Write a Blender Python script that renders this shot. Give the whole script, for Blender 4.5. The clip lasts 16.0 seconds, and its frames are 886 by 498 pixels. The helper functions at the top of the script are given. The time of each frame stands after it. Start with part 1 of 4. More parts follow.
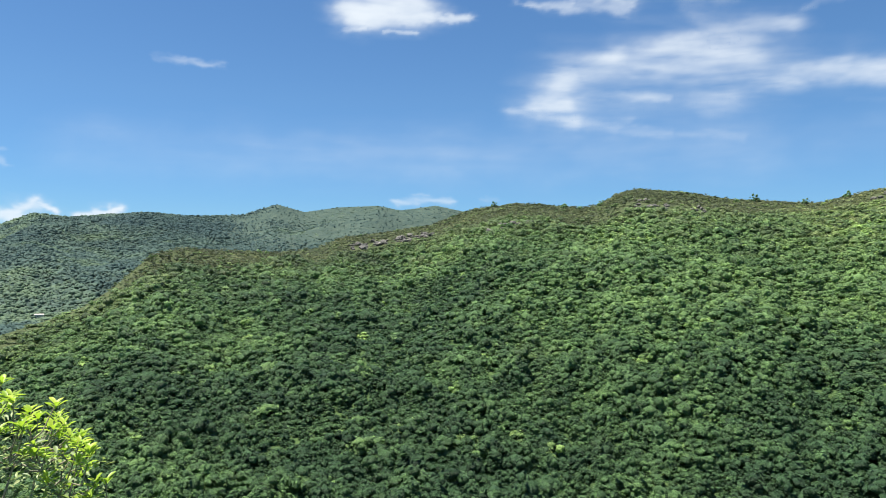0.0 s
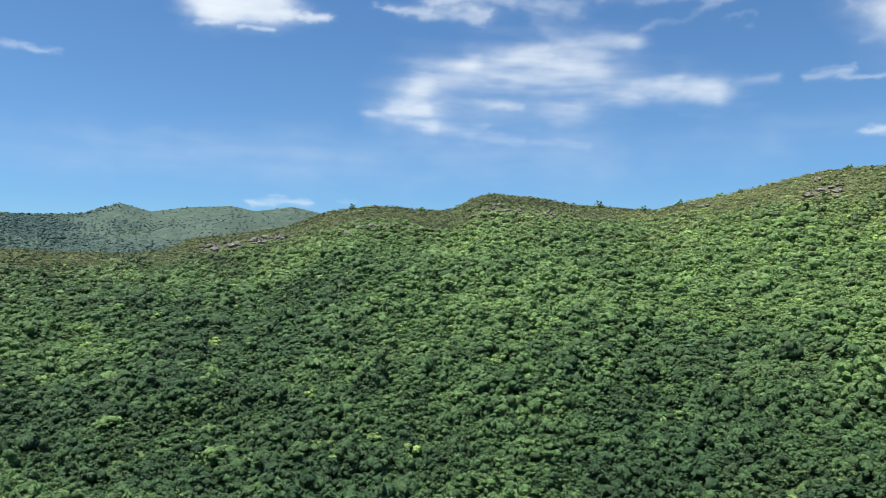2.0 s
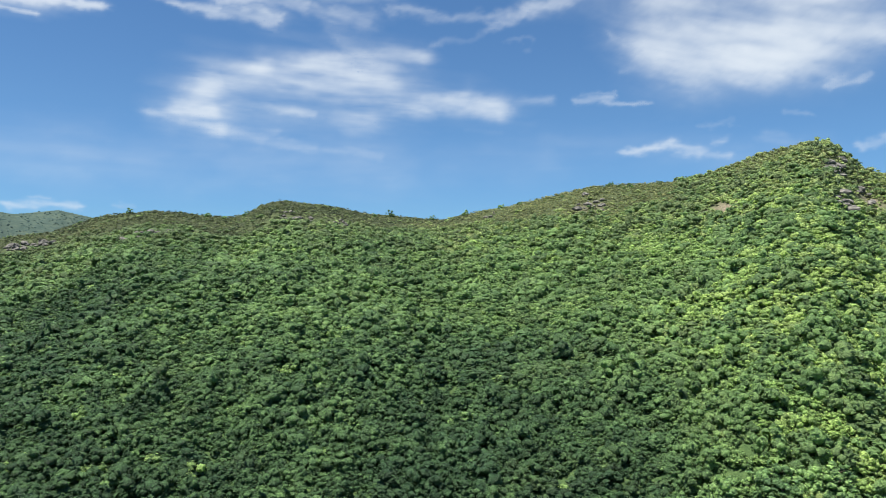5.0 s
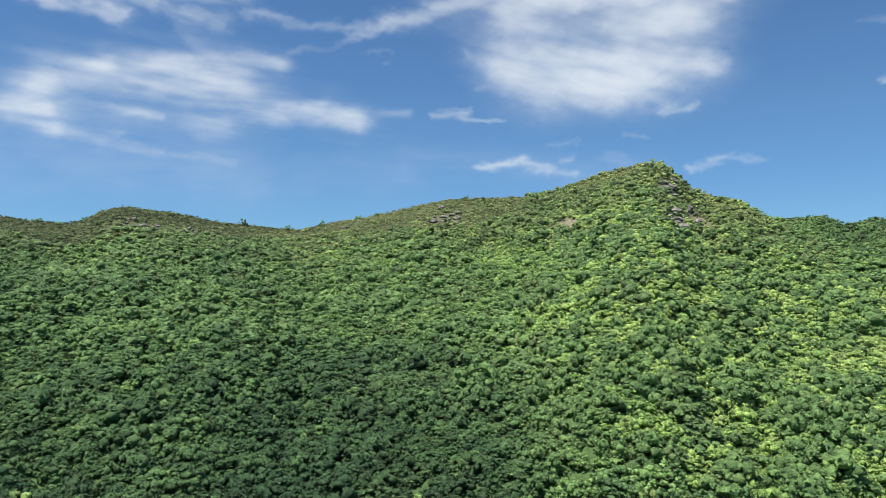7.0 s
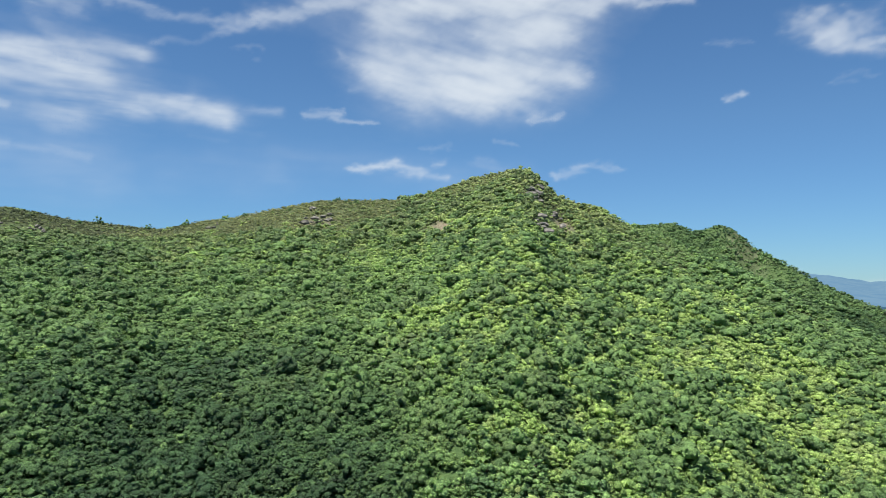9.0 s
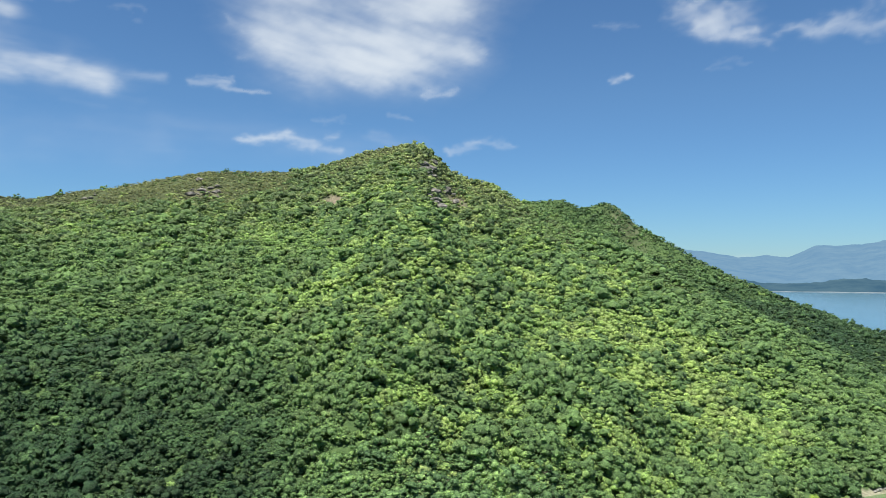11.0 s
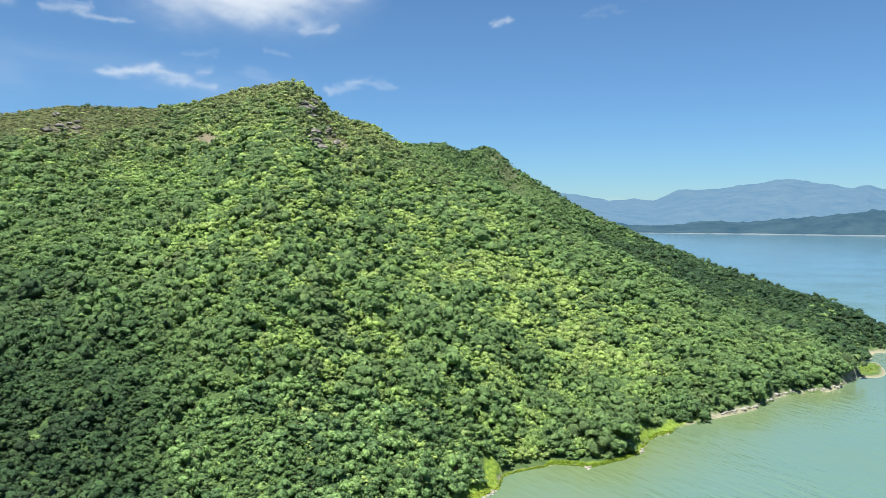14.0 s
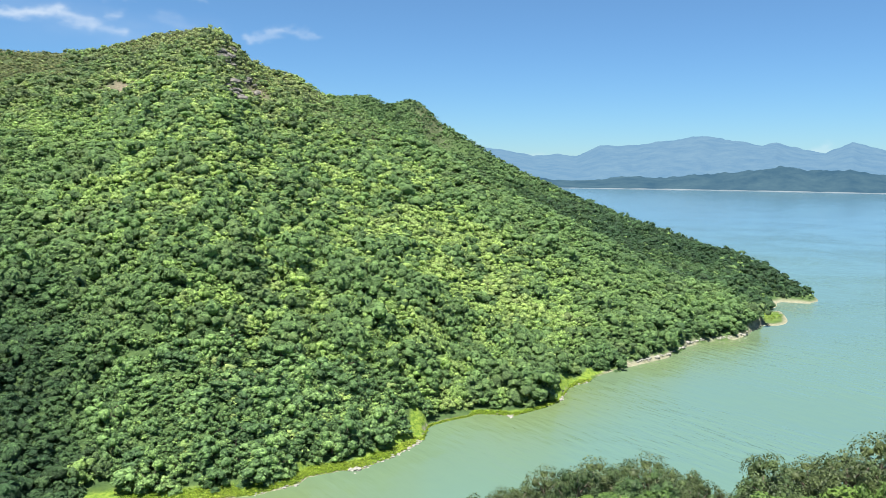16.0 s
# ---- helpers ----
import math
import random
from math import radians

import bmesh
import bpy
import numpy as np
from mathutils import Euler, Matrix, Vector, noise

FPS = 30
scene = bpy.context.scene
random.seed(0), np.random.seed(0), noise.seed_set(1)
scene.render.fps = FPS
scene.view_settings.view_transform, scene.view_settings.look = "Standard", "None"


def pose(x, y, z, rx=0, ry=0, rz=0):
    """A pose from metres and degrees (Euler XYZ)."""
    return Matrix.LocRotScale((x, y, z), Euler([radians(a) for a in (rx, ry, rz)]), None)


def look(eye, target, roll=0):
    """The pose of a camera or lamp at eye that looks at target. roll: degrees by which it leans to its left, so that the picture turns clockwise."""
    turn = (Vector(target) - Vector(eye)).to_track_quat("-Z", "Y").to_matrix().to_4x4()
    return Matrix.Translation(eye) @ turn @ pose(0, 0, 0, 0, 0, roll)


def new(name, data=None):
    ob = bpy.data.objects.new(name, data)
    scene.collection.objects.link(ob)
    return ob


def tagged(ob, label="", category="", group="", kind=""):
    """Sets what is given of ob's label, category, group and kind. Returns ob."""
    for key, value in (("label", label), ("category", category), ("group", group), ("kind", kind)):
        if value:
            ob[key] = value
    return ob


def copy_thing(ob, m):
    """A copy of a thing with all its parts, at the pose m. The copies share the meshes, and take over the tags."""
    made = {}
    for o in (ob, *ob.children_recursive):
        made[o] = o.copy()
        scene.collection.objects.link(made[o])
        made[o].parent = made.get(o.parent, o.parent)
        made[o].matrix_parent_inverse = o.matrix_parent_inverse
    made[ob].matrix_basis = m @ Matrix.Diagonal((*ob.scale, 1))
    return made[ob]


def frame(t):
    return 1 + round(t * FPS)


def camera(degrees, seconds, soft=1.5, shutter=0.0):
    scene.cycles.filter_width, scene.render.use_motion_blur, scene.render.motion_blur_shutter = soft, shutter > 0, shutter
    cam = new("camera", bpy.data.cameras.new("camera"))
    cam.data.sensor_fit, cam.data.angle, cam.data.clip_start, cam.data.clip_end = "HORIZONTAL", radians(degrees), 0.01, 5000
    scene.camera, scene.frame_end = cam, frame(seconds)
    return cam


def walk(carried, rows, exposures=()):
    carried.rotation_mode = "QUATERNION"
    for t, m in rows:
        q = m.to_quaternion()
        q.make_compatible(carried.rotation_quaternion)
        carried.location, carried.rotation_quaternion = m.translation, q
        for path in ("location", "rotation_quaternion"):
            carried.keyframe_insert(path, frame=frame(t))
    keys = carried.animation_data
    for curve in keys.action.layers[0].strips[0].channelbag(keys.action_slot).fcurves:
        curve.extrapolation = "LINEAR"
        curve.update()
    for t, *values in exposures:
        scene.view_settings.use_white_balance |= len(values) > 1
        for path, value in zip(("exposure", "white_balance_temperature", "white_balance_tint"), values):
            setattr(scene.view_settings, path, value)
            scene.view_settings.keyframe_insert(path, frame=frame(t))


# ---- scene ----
# A wooded hill over a reservoir, seen from a lookout on the opposite slope. The lookout is the origin, y is north,
# bearings are clockwise degrees from north, and the water lies at z = 0.
EYE = Vector((0, 0, 80))
cam = camera(61.6, 16.0, soft=0.55)
# seconds, bearing, tilt, lean
PAN = [
    (0, -35.43, 1.51, 0.16), (0.5, -32.62, 1.48, 0.11), (1, -29.79, 1.52, 0.18), (1.5, -27.10, 1.61, 0.19),
    (2, -24.52, 1.73, 0.14), (2.5, -22.02, 1.82, 0.06), (3, -19.43, 1.87, -0.06), (3.5, -16.80, 1.90, -0.14),
    (4, -14.08, 1.95, -0.20), (6.5, -0.28, 2.91, -0.19), (7, 2.45, 3.18, -0.16), (7.5, 5.13, 3.38, -0.07),
    (8, 7.74, 3.50, -0.07), (8.5, 10.14, 3.49, -0.09), (9, 12.31, 3.34, -0.14), (11.5, 22.40, 0.76, -0.13),
    (12, 24.18, 0.18, -0.19), (12.5, 25.79, -0.48, -0.17), (13, 27.23, -1.21, -0.14), (13.5, 28.47, -2.09, -0.08),
    (14, 29.61, -3.09, 0.01), (14.5, 30.76, -4.15, 0.14), (15, 32.01, -5.15, 0.27), (15.5, 33.62, -6.02, 0.36),
    (16, 35.39, -6.58, 0.42)]


def way(bearing, tilt):
    b, e = radians(bearing), radians(tilt)
    return Vector((math.sin(b) * math.cos(e), math.cos(b) * math.cos(e), math.sin(e)))


EXPOSURES = [(0, 1.24), (4, 1.19), (8.5, 1.04), (12.5, 1.09), (14, 1.19), (16, 1.31)]
walk(cam, [(t, look(EYE, EYE + way(b, e) * 100, r)) for t, b, e, r in PAN], EXPOSURES)

# ---- light ----
SUN_BEARING, SUN_HEIGHT = -120.0, 72.0
world = bpy.data.worlds.new("sky")
scene.world = world
world.use_nodes = True
wn = world.node_tree
sky = wn.nodes.new("ShaderNodeTexSky")
sky.sky_type, sky.sun_disc = "NISHITA", False
sky.sun_elevation, sky.sun_rotation = radians(SUN_HEIGHT), radians(SUN_BEARING)
sky.altitude, sky.air_density, sky.dust_density, sky.ozone_density = 100, 1.0, 0.0, 8.0
clear_air = wn.nodes.new("ShaderNodeMix")
clear_air.data_type, clear_air.blend_type = "RGBA", "MULTIPLY"
clear_air.inputs[0].default_value = 1.0
up_way = wn.nodes.new("ShaderNodeTexCoord")
up_split = wn.nodes.new("ShaderNodeSeparateXYZ")
up_tone = wn.nodes.new("ShaderNodeValToRGB")
up_tone.color_ramp.elements[0].position, up_tone.color_ramp.elements[0].color = 0.0, (0.56, 0.84, 1.08, 1)
up_tone.color_ramp.elements[1].position, up_tone.color_ramp.elements[1].color = 0.22, (0.785, 0.97, 1.05, 1)
wn.links.new(up_way.outputs["Generated"], up_split.inputs[0])
wn.links.new(up_split.outputs[2], up_tone.inputs[0])
wn.links.new(up_tone.outputs[0], clear_air.inputs[7])
wn.links.new(sky.outputs[0], clear_air.inputs[6])
wn.links.new(clear_air.outputs[2], wn.nodes["Background"].inputs[0])
wn.nodes["Background"].inputs[1].default_value = 0.05
sun = new("sun", bpy.data.lights.new("sun", "SUN"))
sun.data.energy, sun.data.angle, sun.data.color = 5.0, radians(0.53), (1.0, 0.96, 0.88)
sun.matrix_world = look((0, 0, 300), Vector((0, 0, 300)) - way(SUN_BEARING, SUN_HEIGHT))

rng = np.random.default_rng(7)


# ---- small tools ----
def lattice(ix, iy, seed):
    h = (ix.astype(np.int64) * 374761393 + iy.astype(np.int64) * 668265263 + seed * 974634777) & 0xFFFFFFFF
    h = ((h ^ (h >> 13)) * 1274126177) & 0xFFFFFFFF
    return ((h ^ (h >> 16)) & 0xFFFF) / 32767.5 - 1


def wave(x, y, seed=0):
    """Smooth noise from -1 to 1, one bump a unit."""
    x, y = np.asarray(x, float), np.asarray(y, float)
    ix, iy = np.floor(x), np.floor(y)
    fx, fy = x - ix, y - iy
    fx, fy = fx * fx * (3 - 2 * fx), fy * fy * (3 - 2 * fy)
    a, b = lattice(ix, iy, seed), lattice(ix + 1, iy, seed)
    c, d = lattice(ix, iy + 1, seed), lattice(ix + 1, iy + 1, seed)
    return (a + (b - a) * fx) * (1 - fy) + (c + (d - c) * fx) * fy


def rough(x, y, seed=0, octaves=4, gain=0.5):
    total, size = 0, 1.0
    for i in range(octaves):
        total = total + size * wave(np.asarray(x) * 2 ** i + 17.3 * i, np.asarray(y) * 2 ** i - 9.1 * i, seed + i)
        size *= gain
    return total


def smooth(a, b, x):
    t = np.clip((x - a) / (b - a), 0, 1)
    return t * t * (3 - 2 * t)


def mesh_of(name, verts, tris, is_smooth=None, values=None):
    """A mesh from arrays of corners and triangles; values: named numbers for each corner."""
    me = bpy.data.meshes.new(name)
    n = len(tris)
    me.vertices.add(len(verts))
    me.vertices.foreach_set("co", np.ascontiguousarray(verts, np.float32).ravel())
    me.loops.add(3 * n)
    me.loops.foreach_set("vertex_index", np.ascontiguousarray(tris, np.int32).ravel())
    me.polygons.add(n)
    me.polygons.foreach_set("loop_start", np.arange(0, 3 * n, 3, dtype=np.int32))
    me.update(calc_edges=True)
    flags = np.ones(n, bool) if is_smooth is None else is_smooth
    me.polygons.foreach_set("use_smooth", flags)
    for key, numbers in (values or {}).items():
        me.attributes.new(key, "FLOAT", "POINT").data.foreach_set("value", np.ascontiguousarray(numbers, np.float32))
    me.validate()
    return me


def sheet(nu, nv):
    """Triangles of a grid of nu by nv corners."""
    i = np.arange(nu * nv).reshape(nu, nv)
    a, b, c, d = i[:-1, :-1].ravel(), i[1:, :-1].ravel(), i[1:, 1:].ravel(), i[:-1, 1:].ravel()
    return np.concatenate([np.stack([a, b, c], 1), np.stack([a, c, d], 1)])


def of_bm(name, bm, is_smooth=False):
    me = bpy.data.meshes.new(name)
    bm.to_mesh(me)
    bm.free()
    for p in me.polygons:
        p.use_smooth = is_smooth
    return me


def part(name, bm, material, parent, label="", is_smooth=False):
    me = bm if isinstance(bm, bpy.types.Mesh) else of_bm(name, bm, is_smooth)
    if not me.materials:
        me.materials.append(material)
    ob = new(name, me)
    ob.parent = parent
    return tagged(ob, label)


def thing(name, me, material, label, category, group="", kind=""):
    if not me.materials:
        me.materials.append(material)
    return tagged(new(name, me), label, category, group, kind)


# ---- materials ----
def material(name):
    mat = bpy.data.materials.new(name)
    mat.use_nodes = True
    tree = mat.node_tree
    return mat, tree, tree.nodes["Principled BSDF"]


def node(tree, kind, **settings):
    n = tree.nodes.new(kind)
    for key, value in settings.items():
        if key == "operation":
            n.operation = value
        elif key == "blend_type":
            n.data_type, n.blend_type = "RGBA", value
        elif key == "attribute_name":
            n.attribute_name = value
        else:
            n.inputs[key].default_value = value
    return n


def grain(tree, scale, detail=4.0, rough_=0.55, squash=None):
    """Noise in metres of the thing."""
    co = tree.nodes.new("ShaderNodeTexCoord")
    n = node(tree, "ShaderNodeTexNoise", Scale=scale, Detail=detail, Roughness=rough_)
    if squash:
        m = node(tree, "ShaderNodeMapping", Scale=squash)
        tree.links.new(co.outputs["Object"], m.inputs[0])
        tree.links.new(m.outputs[0], n.inputs[0])
    else:
        tree.links.new(co.outputs["Object"], n.inputs[0])
    return n.outputs[0]


def ramp(tree, source, stops):
    r = tree.nodes.new("ShaderNodeValToRGB")
    e = r.color_ramp.elements
    while len(e) < len(stops):
        e.new(0.5)
    for k, (at, colour) in zip(e, stops):
        k.position, k.color = at, (*colour, 1)
    tree.links.new(source, r.inputs[0])
    return r.outputs[0]


def maths(tree, operation, a, b):
    n = node(tree, "ShaderNodeMath", operation=operation)
    for i, v in enumerate((a, b)):
        if isinstance(v, (int, float)):
            n.inputs[i].default_value = v
        else:
            tree.links.new(v, n.inputs[i])
    return n.outputs[0]


def blend(tree, factor, a, b, blend_type="MIX"):
    n = node(tree, "ShaderNodeMix", blend_type=blend_type)
    for i, v in ((0, factor), (6, a), (7, b)):
        if isinstance(v, (int, float)):
            n.inputs[i].default_value = v
        elif isinstance(v, tuple):
            n.inputs[i].default_value = (*v, 1)
        else:
            tree.links.new(v, n.inputs[i])
    return n.outputs[2]


def bump(tree, bsdf, height, strength, distance):
    b = node(tree, "ShaderNodeBump", Strength=strength, Distance=distance)
    tree.links.new(height, b.inputs["Height"])
    tree.links.new(b.outputs[0], bsdf.inputs["Normal"])


def number(tree, name):
    return node(tree, "ShaderNodeAttribute", attribute_name=name).outputs["Fac"]


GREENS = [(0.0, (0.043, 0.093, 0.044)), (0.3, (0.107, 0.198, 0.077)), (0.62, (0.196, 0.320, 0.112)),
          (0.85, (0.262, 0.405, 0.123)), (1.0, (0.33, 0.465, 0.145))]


# olive scrub greens of the upper slope, with some blue air haze mixed in
DRY_HAZED = [(0.0, (0.046, 0.078, 0.040)), (0.3, (0.094, 0.138, 0.062)), (0.62, (0.180, 0.236, 0.102)), (0.85, (0.24, 0.30, 0.13)), (1.0, (0.29, 0.35, 0.155))]


def foliage(name, by_object=False, fine=3.4, stops=GREENS, relief=1.0, dry=None, speckle=1.0):
    mat, tree, bsdf = material(name)
    if by_object:
        pick = tree.nodes.new("ShaderNodeObjectInfo").outputs["Random"]
        pick = maths(tree, "ADD", maths(tree, "MULTIPLY", pick, 0.45), 0.15)
    else:
        pick = number(tree, "tint")
    colour = ramp(tree, pick, stops)
    if dry:
        colour = blend(tree, number(tree, "dry"), colour, ramp(tree, pick, dry))
    co = tree.nodes.new("ShaderNodeTexCoord")
    sprays = node(tree, "ShaderNodeTexVoronoi", Scale=fine, Randomness=1.0)
    tree.links.new(co.outputs["Object"], sprays.inputs["Vector"])
    cell = node(tree, "ShaderNodeSeparateColor")
    tree.links.new(sprays.outputs["Color"], cell.inputs[0])
    speck = ramp(tree, cell.outputs[0], [(0.0, (0.58, 0.61, 0.63)), (0.5, (0.99, 0.98, 0.97)), (1.0, (1.56, 1.50, 1.36))])
    colour = blend(tree, speckle, colour, speck, "MULTIPLY")
    island = ramp(tree, tree.nodes.new("ShaderNodeNewGeometry").outputs["Random Per Island"], [(0.0, (0.60, 0.645, 0.645)), (0.5, (0.98, 0.98, 0.98)), (1.0, (1.44, 1.40, 1.30))])
    colour = blend(tree, speckle, colour, island, "MULTIPLY")
    tree.links.new(colour, bsdf.inputs["Base Color"])
    bsdf.inputs["Roughness"].default_value = 0.45
    bsdf.inputs["Specular IOR Level"].default_value = 0.26
    domes = maths(tree, "SUBTRACT", 1.0, sprays.outputs["Distance"])
    leaves = maths(tree, "ADD", maths(tree, "MULTIPLY", grain(tree, fine * 3.0, 2.0, 0.6), 0.6), domes)
    bump(tree, bsdf, leaves, relief, 0.35)
    through_ = node(tree, "ShaderNodeBsdfTranslucent")
    tree.links.new(colour, through_.inputs[0])
    mixed = node(tree, "ShaderNodeMixShader", Fac=0.33)
    tree.links.new(bsdf.outputs[0], mixed.inputs[1])
    tree.links.new(through_.outputs[0], mixed.inputs[2])
    tree.links.new(mixed.outputs[0], tree.nodes["Material Output"].inputs[0])
    return mat


FOLIAGE = foliage("forest_leaves", dry=DRY_HAZED)
TREE_LEAVES = foliage("tree_leaves", True, 6.5)
SCRUB = foliage("ridge_scrub", False, 3.0, [(0.0, (0.054, 0.074, 0.040)), (0.45, (0.118, 0.142, 0.072)), (1.0, (0.235, 0.262, 0.115))])

BARK, tree, bsdf = material("bark")
tree.links.new(ramp(tree, grain(tree, 9, 5, 0.6, (1, 1, 0.2)), [(0.3, (0.07, 0.05, 0.035)), (0.7, (0.22, 0.18, 0.14))]), bsdf.inputs[0])
bsdf.inputs["Roughness"].default_value = 0.9
bump(tree, bsdf, grain(tree, 14, 4, 0.6, (1, 1, 0.2)), 0.7, 0.02)

ROCK, tree, bsdf = material("weathered_rock")
tree.links.new(ramp(tree, grain(tree, 1.1, 6, 0.62), [(0.3, (0.036, 0.035, 0.032)), (0.5, (0.10, 0.096, 0.086)), (0.74, (0.27, 0.25, 0.215))]), bsdf.inputs[0])
bsdf.inputs["Roughness"].default_value = 0.9
bump(tree, bsdf, grain(tree, 2.5, 6, 0.65), 1.0, 0.25)

PALE_ROCK, tree, bsdf = material("pale_shore_rock")
tree.links.new(ramp(tree, grain(tree, 2.0, 5, 0.6), [(0.3, (0.15, 0.144, 0.120)), (0.7, (0.35, 0.34, 0.30))]), bsdf.inputs[0])
bsdf.inputs["Roughness"].default_value = 0.85
bump(tree, bsdf, grain(tree, 5, 5, 0.6), 0.8, 0.1)

EARTH, tree, bsdf = material("hillside_ground")
floor_ = ramp(tree, grain(tree, 0.25, 6, 0.6), [(0.3, (0.036, 0.068, 0.026)), (0.7, (0.085, 0.135, 0.046))])
turf = ramp(tree, grain(tree, 0.5, 6, 0.65), [(0.3, (0.032, 0.048, 0.022)), (0.52, (0.062, 0.080, 0.036)), (0.72, (0.105, 0.114, 0.056))])
lush = ramp(tree, grain(tree, 0.9, 7, 0.68), [(0.34, (0.06, 0.12, 0.022)), (0.5, (0.15, 0.23, 0.034)), (0.66, (0.24, 0.31, 0.055))])
bare = ramp(tree, grain(tree, 0.7, 6, 0.6), [(0.3, (0.11, 0.092, 0.062)), (0.7, (0.23, 0.19, 0.145))])
sand = ramp(tree, grain(tree, 0.9, 5, 0.6), [(0.3, (0.15, 0.145, 0.095)), (0.7, (0.33, 0.32, 0.23))])
# far ground: air haze mixed into the colour as blue-grey
hazy_far_wood = ramp(tree, grain(tree, 0.05, 8, 0.7), [(0.32, (0.028, 0.050, 0.044)), (0.5, (0.046, 0.070, 0.057)), (0.68, (0.072, 0.096, 0.070))])
colour = blend(tree, number(tree, "distant"), blend(tree, number(tree, "turf"), floor_, turf), hazy_far_wood)
colour = blend(tree, number(tree, "bare"), colour, bare)
colour = blend(tree, number(tree, "lush"), colour, lush)
colour = blend(tree, number(tree, "sand"), colour, sand)
tree.links.new(colour, bsdf.inputs[0])
bsdf.inputs["Roughness"].default_value = 0.95
bsdf.inputs["Specular IOR Level"].default_value = 0.1
bump(tree, bsdf, grain(tree, 0.9, 7, 0.7), 1.0, 0.8)

WATER, tree, bsdf = material("green_reservoir_water")
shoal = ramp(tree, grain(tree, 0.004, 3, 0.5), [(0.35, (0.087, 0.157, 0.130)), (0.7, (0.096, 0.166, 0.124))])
# far water: sky reflection put into the base colour as a bluer tone
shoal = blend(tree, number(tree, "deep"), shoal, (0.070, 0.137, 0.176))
near = blend(tree, number(tree, "shallow"), shoal, (0.106, 0.145, 0.057))
tree.links.new(near, bsdf.inputs[0])
bsdf.inputs["Roughness"].default_value = 0.12
bsdf.inputs["IOR"].default_value = 1.33
gusts = ramp(tree, grain(tree, 0.012, 3, 0.5), [(0.4, (0.15, 0.15, 0.15)), (0.65, (1, 1, 1))])
ripple = maths(tree, "ADD", maths(tree, "MULTIPLY", grain(tree, 0.13, 3, 0.5, (2.4, 0.6, 1)), gusts), grain(tree, 0.03, 3, 0.5))
ripple = maths(tree, "MULTIPLY", ripple, maths(tree, "SUBTRACT", 1.0, maths(tree, "MULTIPLY", number(tree, "deep"), 0.8)))
bump(tree, bsdf, ripple, 0.62, 1.4)

# ---- the lie of the land: bearing, distance, tilt of the crest seen from the lookout ----
HILL = [(-80, 330, -11), (-72, 370, -7.6), (-66.2, 410, -4.9), (-61.1, 450, -3.0), (-59.4, 470, -1.7), (-56.8, 500, 0.7),
        (-54.9, 520, 1.1), (-47.6, 580, 0.9), (-45.1, 590, 1.2), (-43.4, 600, 2.0), (-36.5, 615, 3.0), (-33.4, 615, 4.2),
        (-30, 610, 4.7), (-27.8, 605, 4.7), (-25, 605, 4.35), (-23.6, 603, 4.5), (-22.3, 600, 5.3), (-20.8, 600, 5.65),
        (-17.8, 600, 5.35), (-14.7, 600, 4.85), (-8.5, 600, 4.3), (-4.6, 600, 5.1), (-1.2, 598, 5.7), (2.8, 595, 6.5)]
PEAK = [(5.8, 592, 6.65), (8.4, 590, 6.65), (9.7, 588, 6.95), (12.7, 582, 7.85), (15.0, 576, 8.65), (17.7, 570, 9.15),
        (19.0, 568, 9.1), (19.9, 566, 8.3), (21.2, 562, 6.9), (22.1, 560, 6.6), (24.2, 552, 6.15), (26.2, 540, 5.0),
        (28.3, 525, 4.0), (31, 505, 2.6), (35, 478, 0.6), (40, 455, -2.4), (46, 440, -5.2), (52, 425, -8.2), (58, 415, -11.2), (61, 400, -13.5)]
SECOND = [(10, 760, 3), (22, 765, 4.2), (27.5, 765, 4.6), (29.6, 760, 4.7), (31.2, 750, 3.95), (32.6, 742, 4.4), (33.1, 739, 4.4), (33.8, 735, 4.0),
          (35.1, 722, 2.75), (38.2, 700, 0.85), (41.2, 680, -0.85), (44.7, 655, -2.4), (47.2, 635, -3.4), (51, 605, -4.8), (55, 572, -6.0),
          (56.9, 555, -6.3), (60, 522, -7.6), (62.0, 500, -8.7), (62.8, 490, -9.5), (63.6, 470, -11.5)]
RANGE = [(-110, 1800, 2.0), (-90, 1850, 3.5), (-75, 1900, 3.2), (-66.3, 1950, 2.8), (-64.3, 1960, 3.65), (-62.3, 1970, 3.45), (-57.2, 2000, 3.95),
         (-54.1, 2000, 3.75), (-50.5, 2000, 3.95), (-48.1, 2000, 4.8), (-46, 2000, 4.25), (-43.4, 2000, 4.65), (-40.4, 2000, 4.8), (-38.7, 2000, 4.45),
         (-36, 2000, 4.85), (-33.4, 2000, 4.3), (-25, 2000, 3.8), (-5, 2100, 2.5)]
FOOT = [(-100, 260), (-60, 245), (-40, 232), (-20, 215), (0, 194), (14, 178), (20.4, 176.5), (21.7, 178), (23.9, 180.6), (24.8, 185),
        (27.2, 187.6), (29, 187.8), (29.9, 191), (31.3, 195), (32.4, 199.6), (33.7, 206.7), (34.0, 210), (34.3, 219), (34.9, 222), (36.2, 225.8),
        (38.4, 231), (39.8, 231), (40.9, 230), (42.9, 237.6), (43.8, 241.7), (44.6, 247), (45.0, 254), (45.3, 262), (45.9, 268), (46.8, 272),
        (47.4, 280), (48.7, 290), (49.7, 299), (51.4, 310), (52.6, 319), (53.6, 333), (54, 342), (54.9, 351), (55.9, 358), (57.3, 365), (58, 375),
        (58.6, 391), (59, 401), (63, 430)]
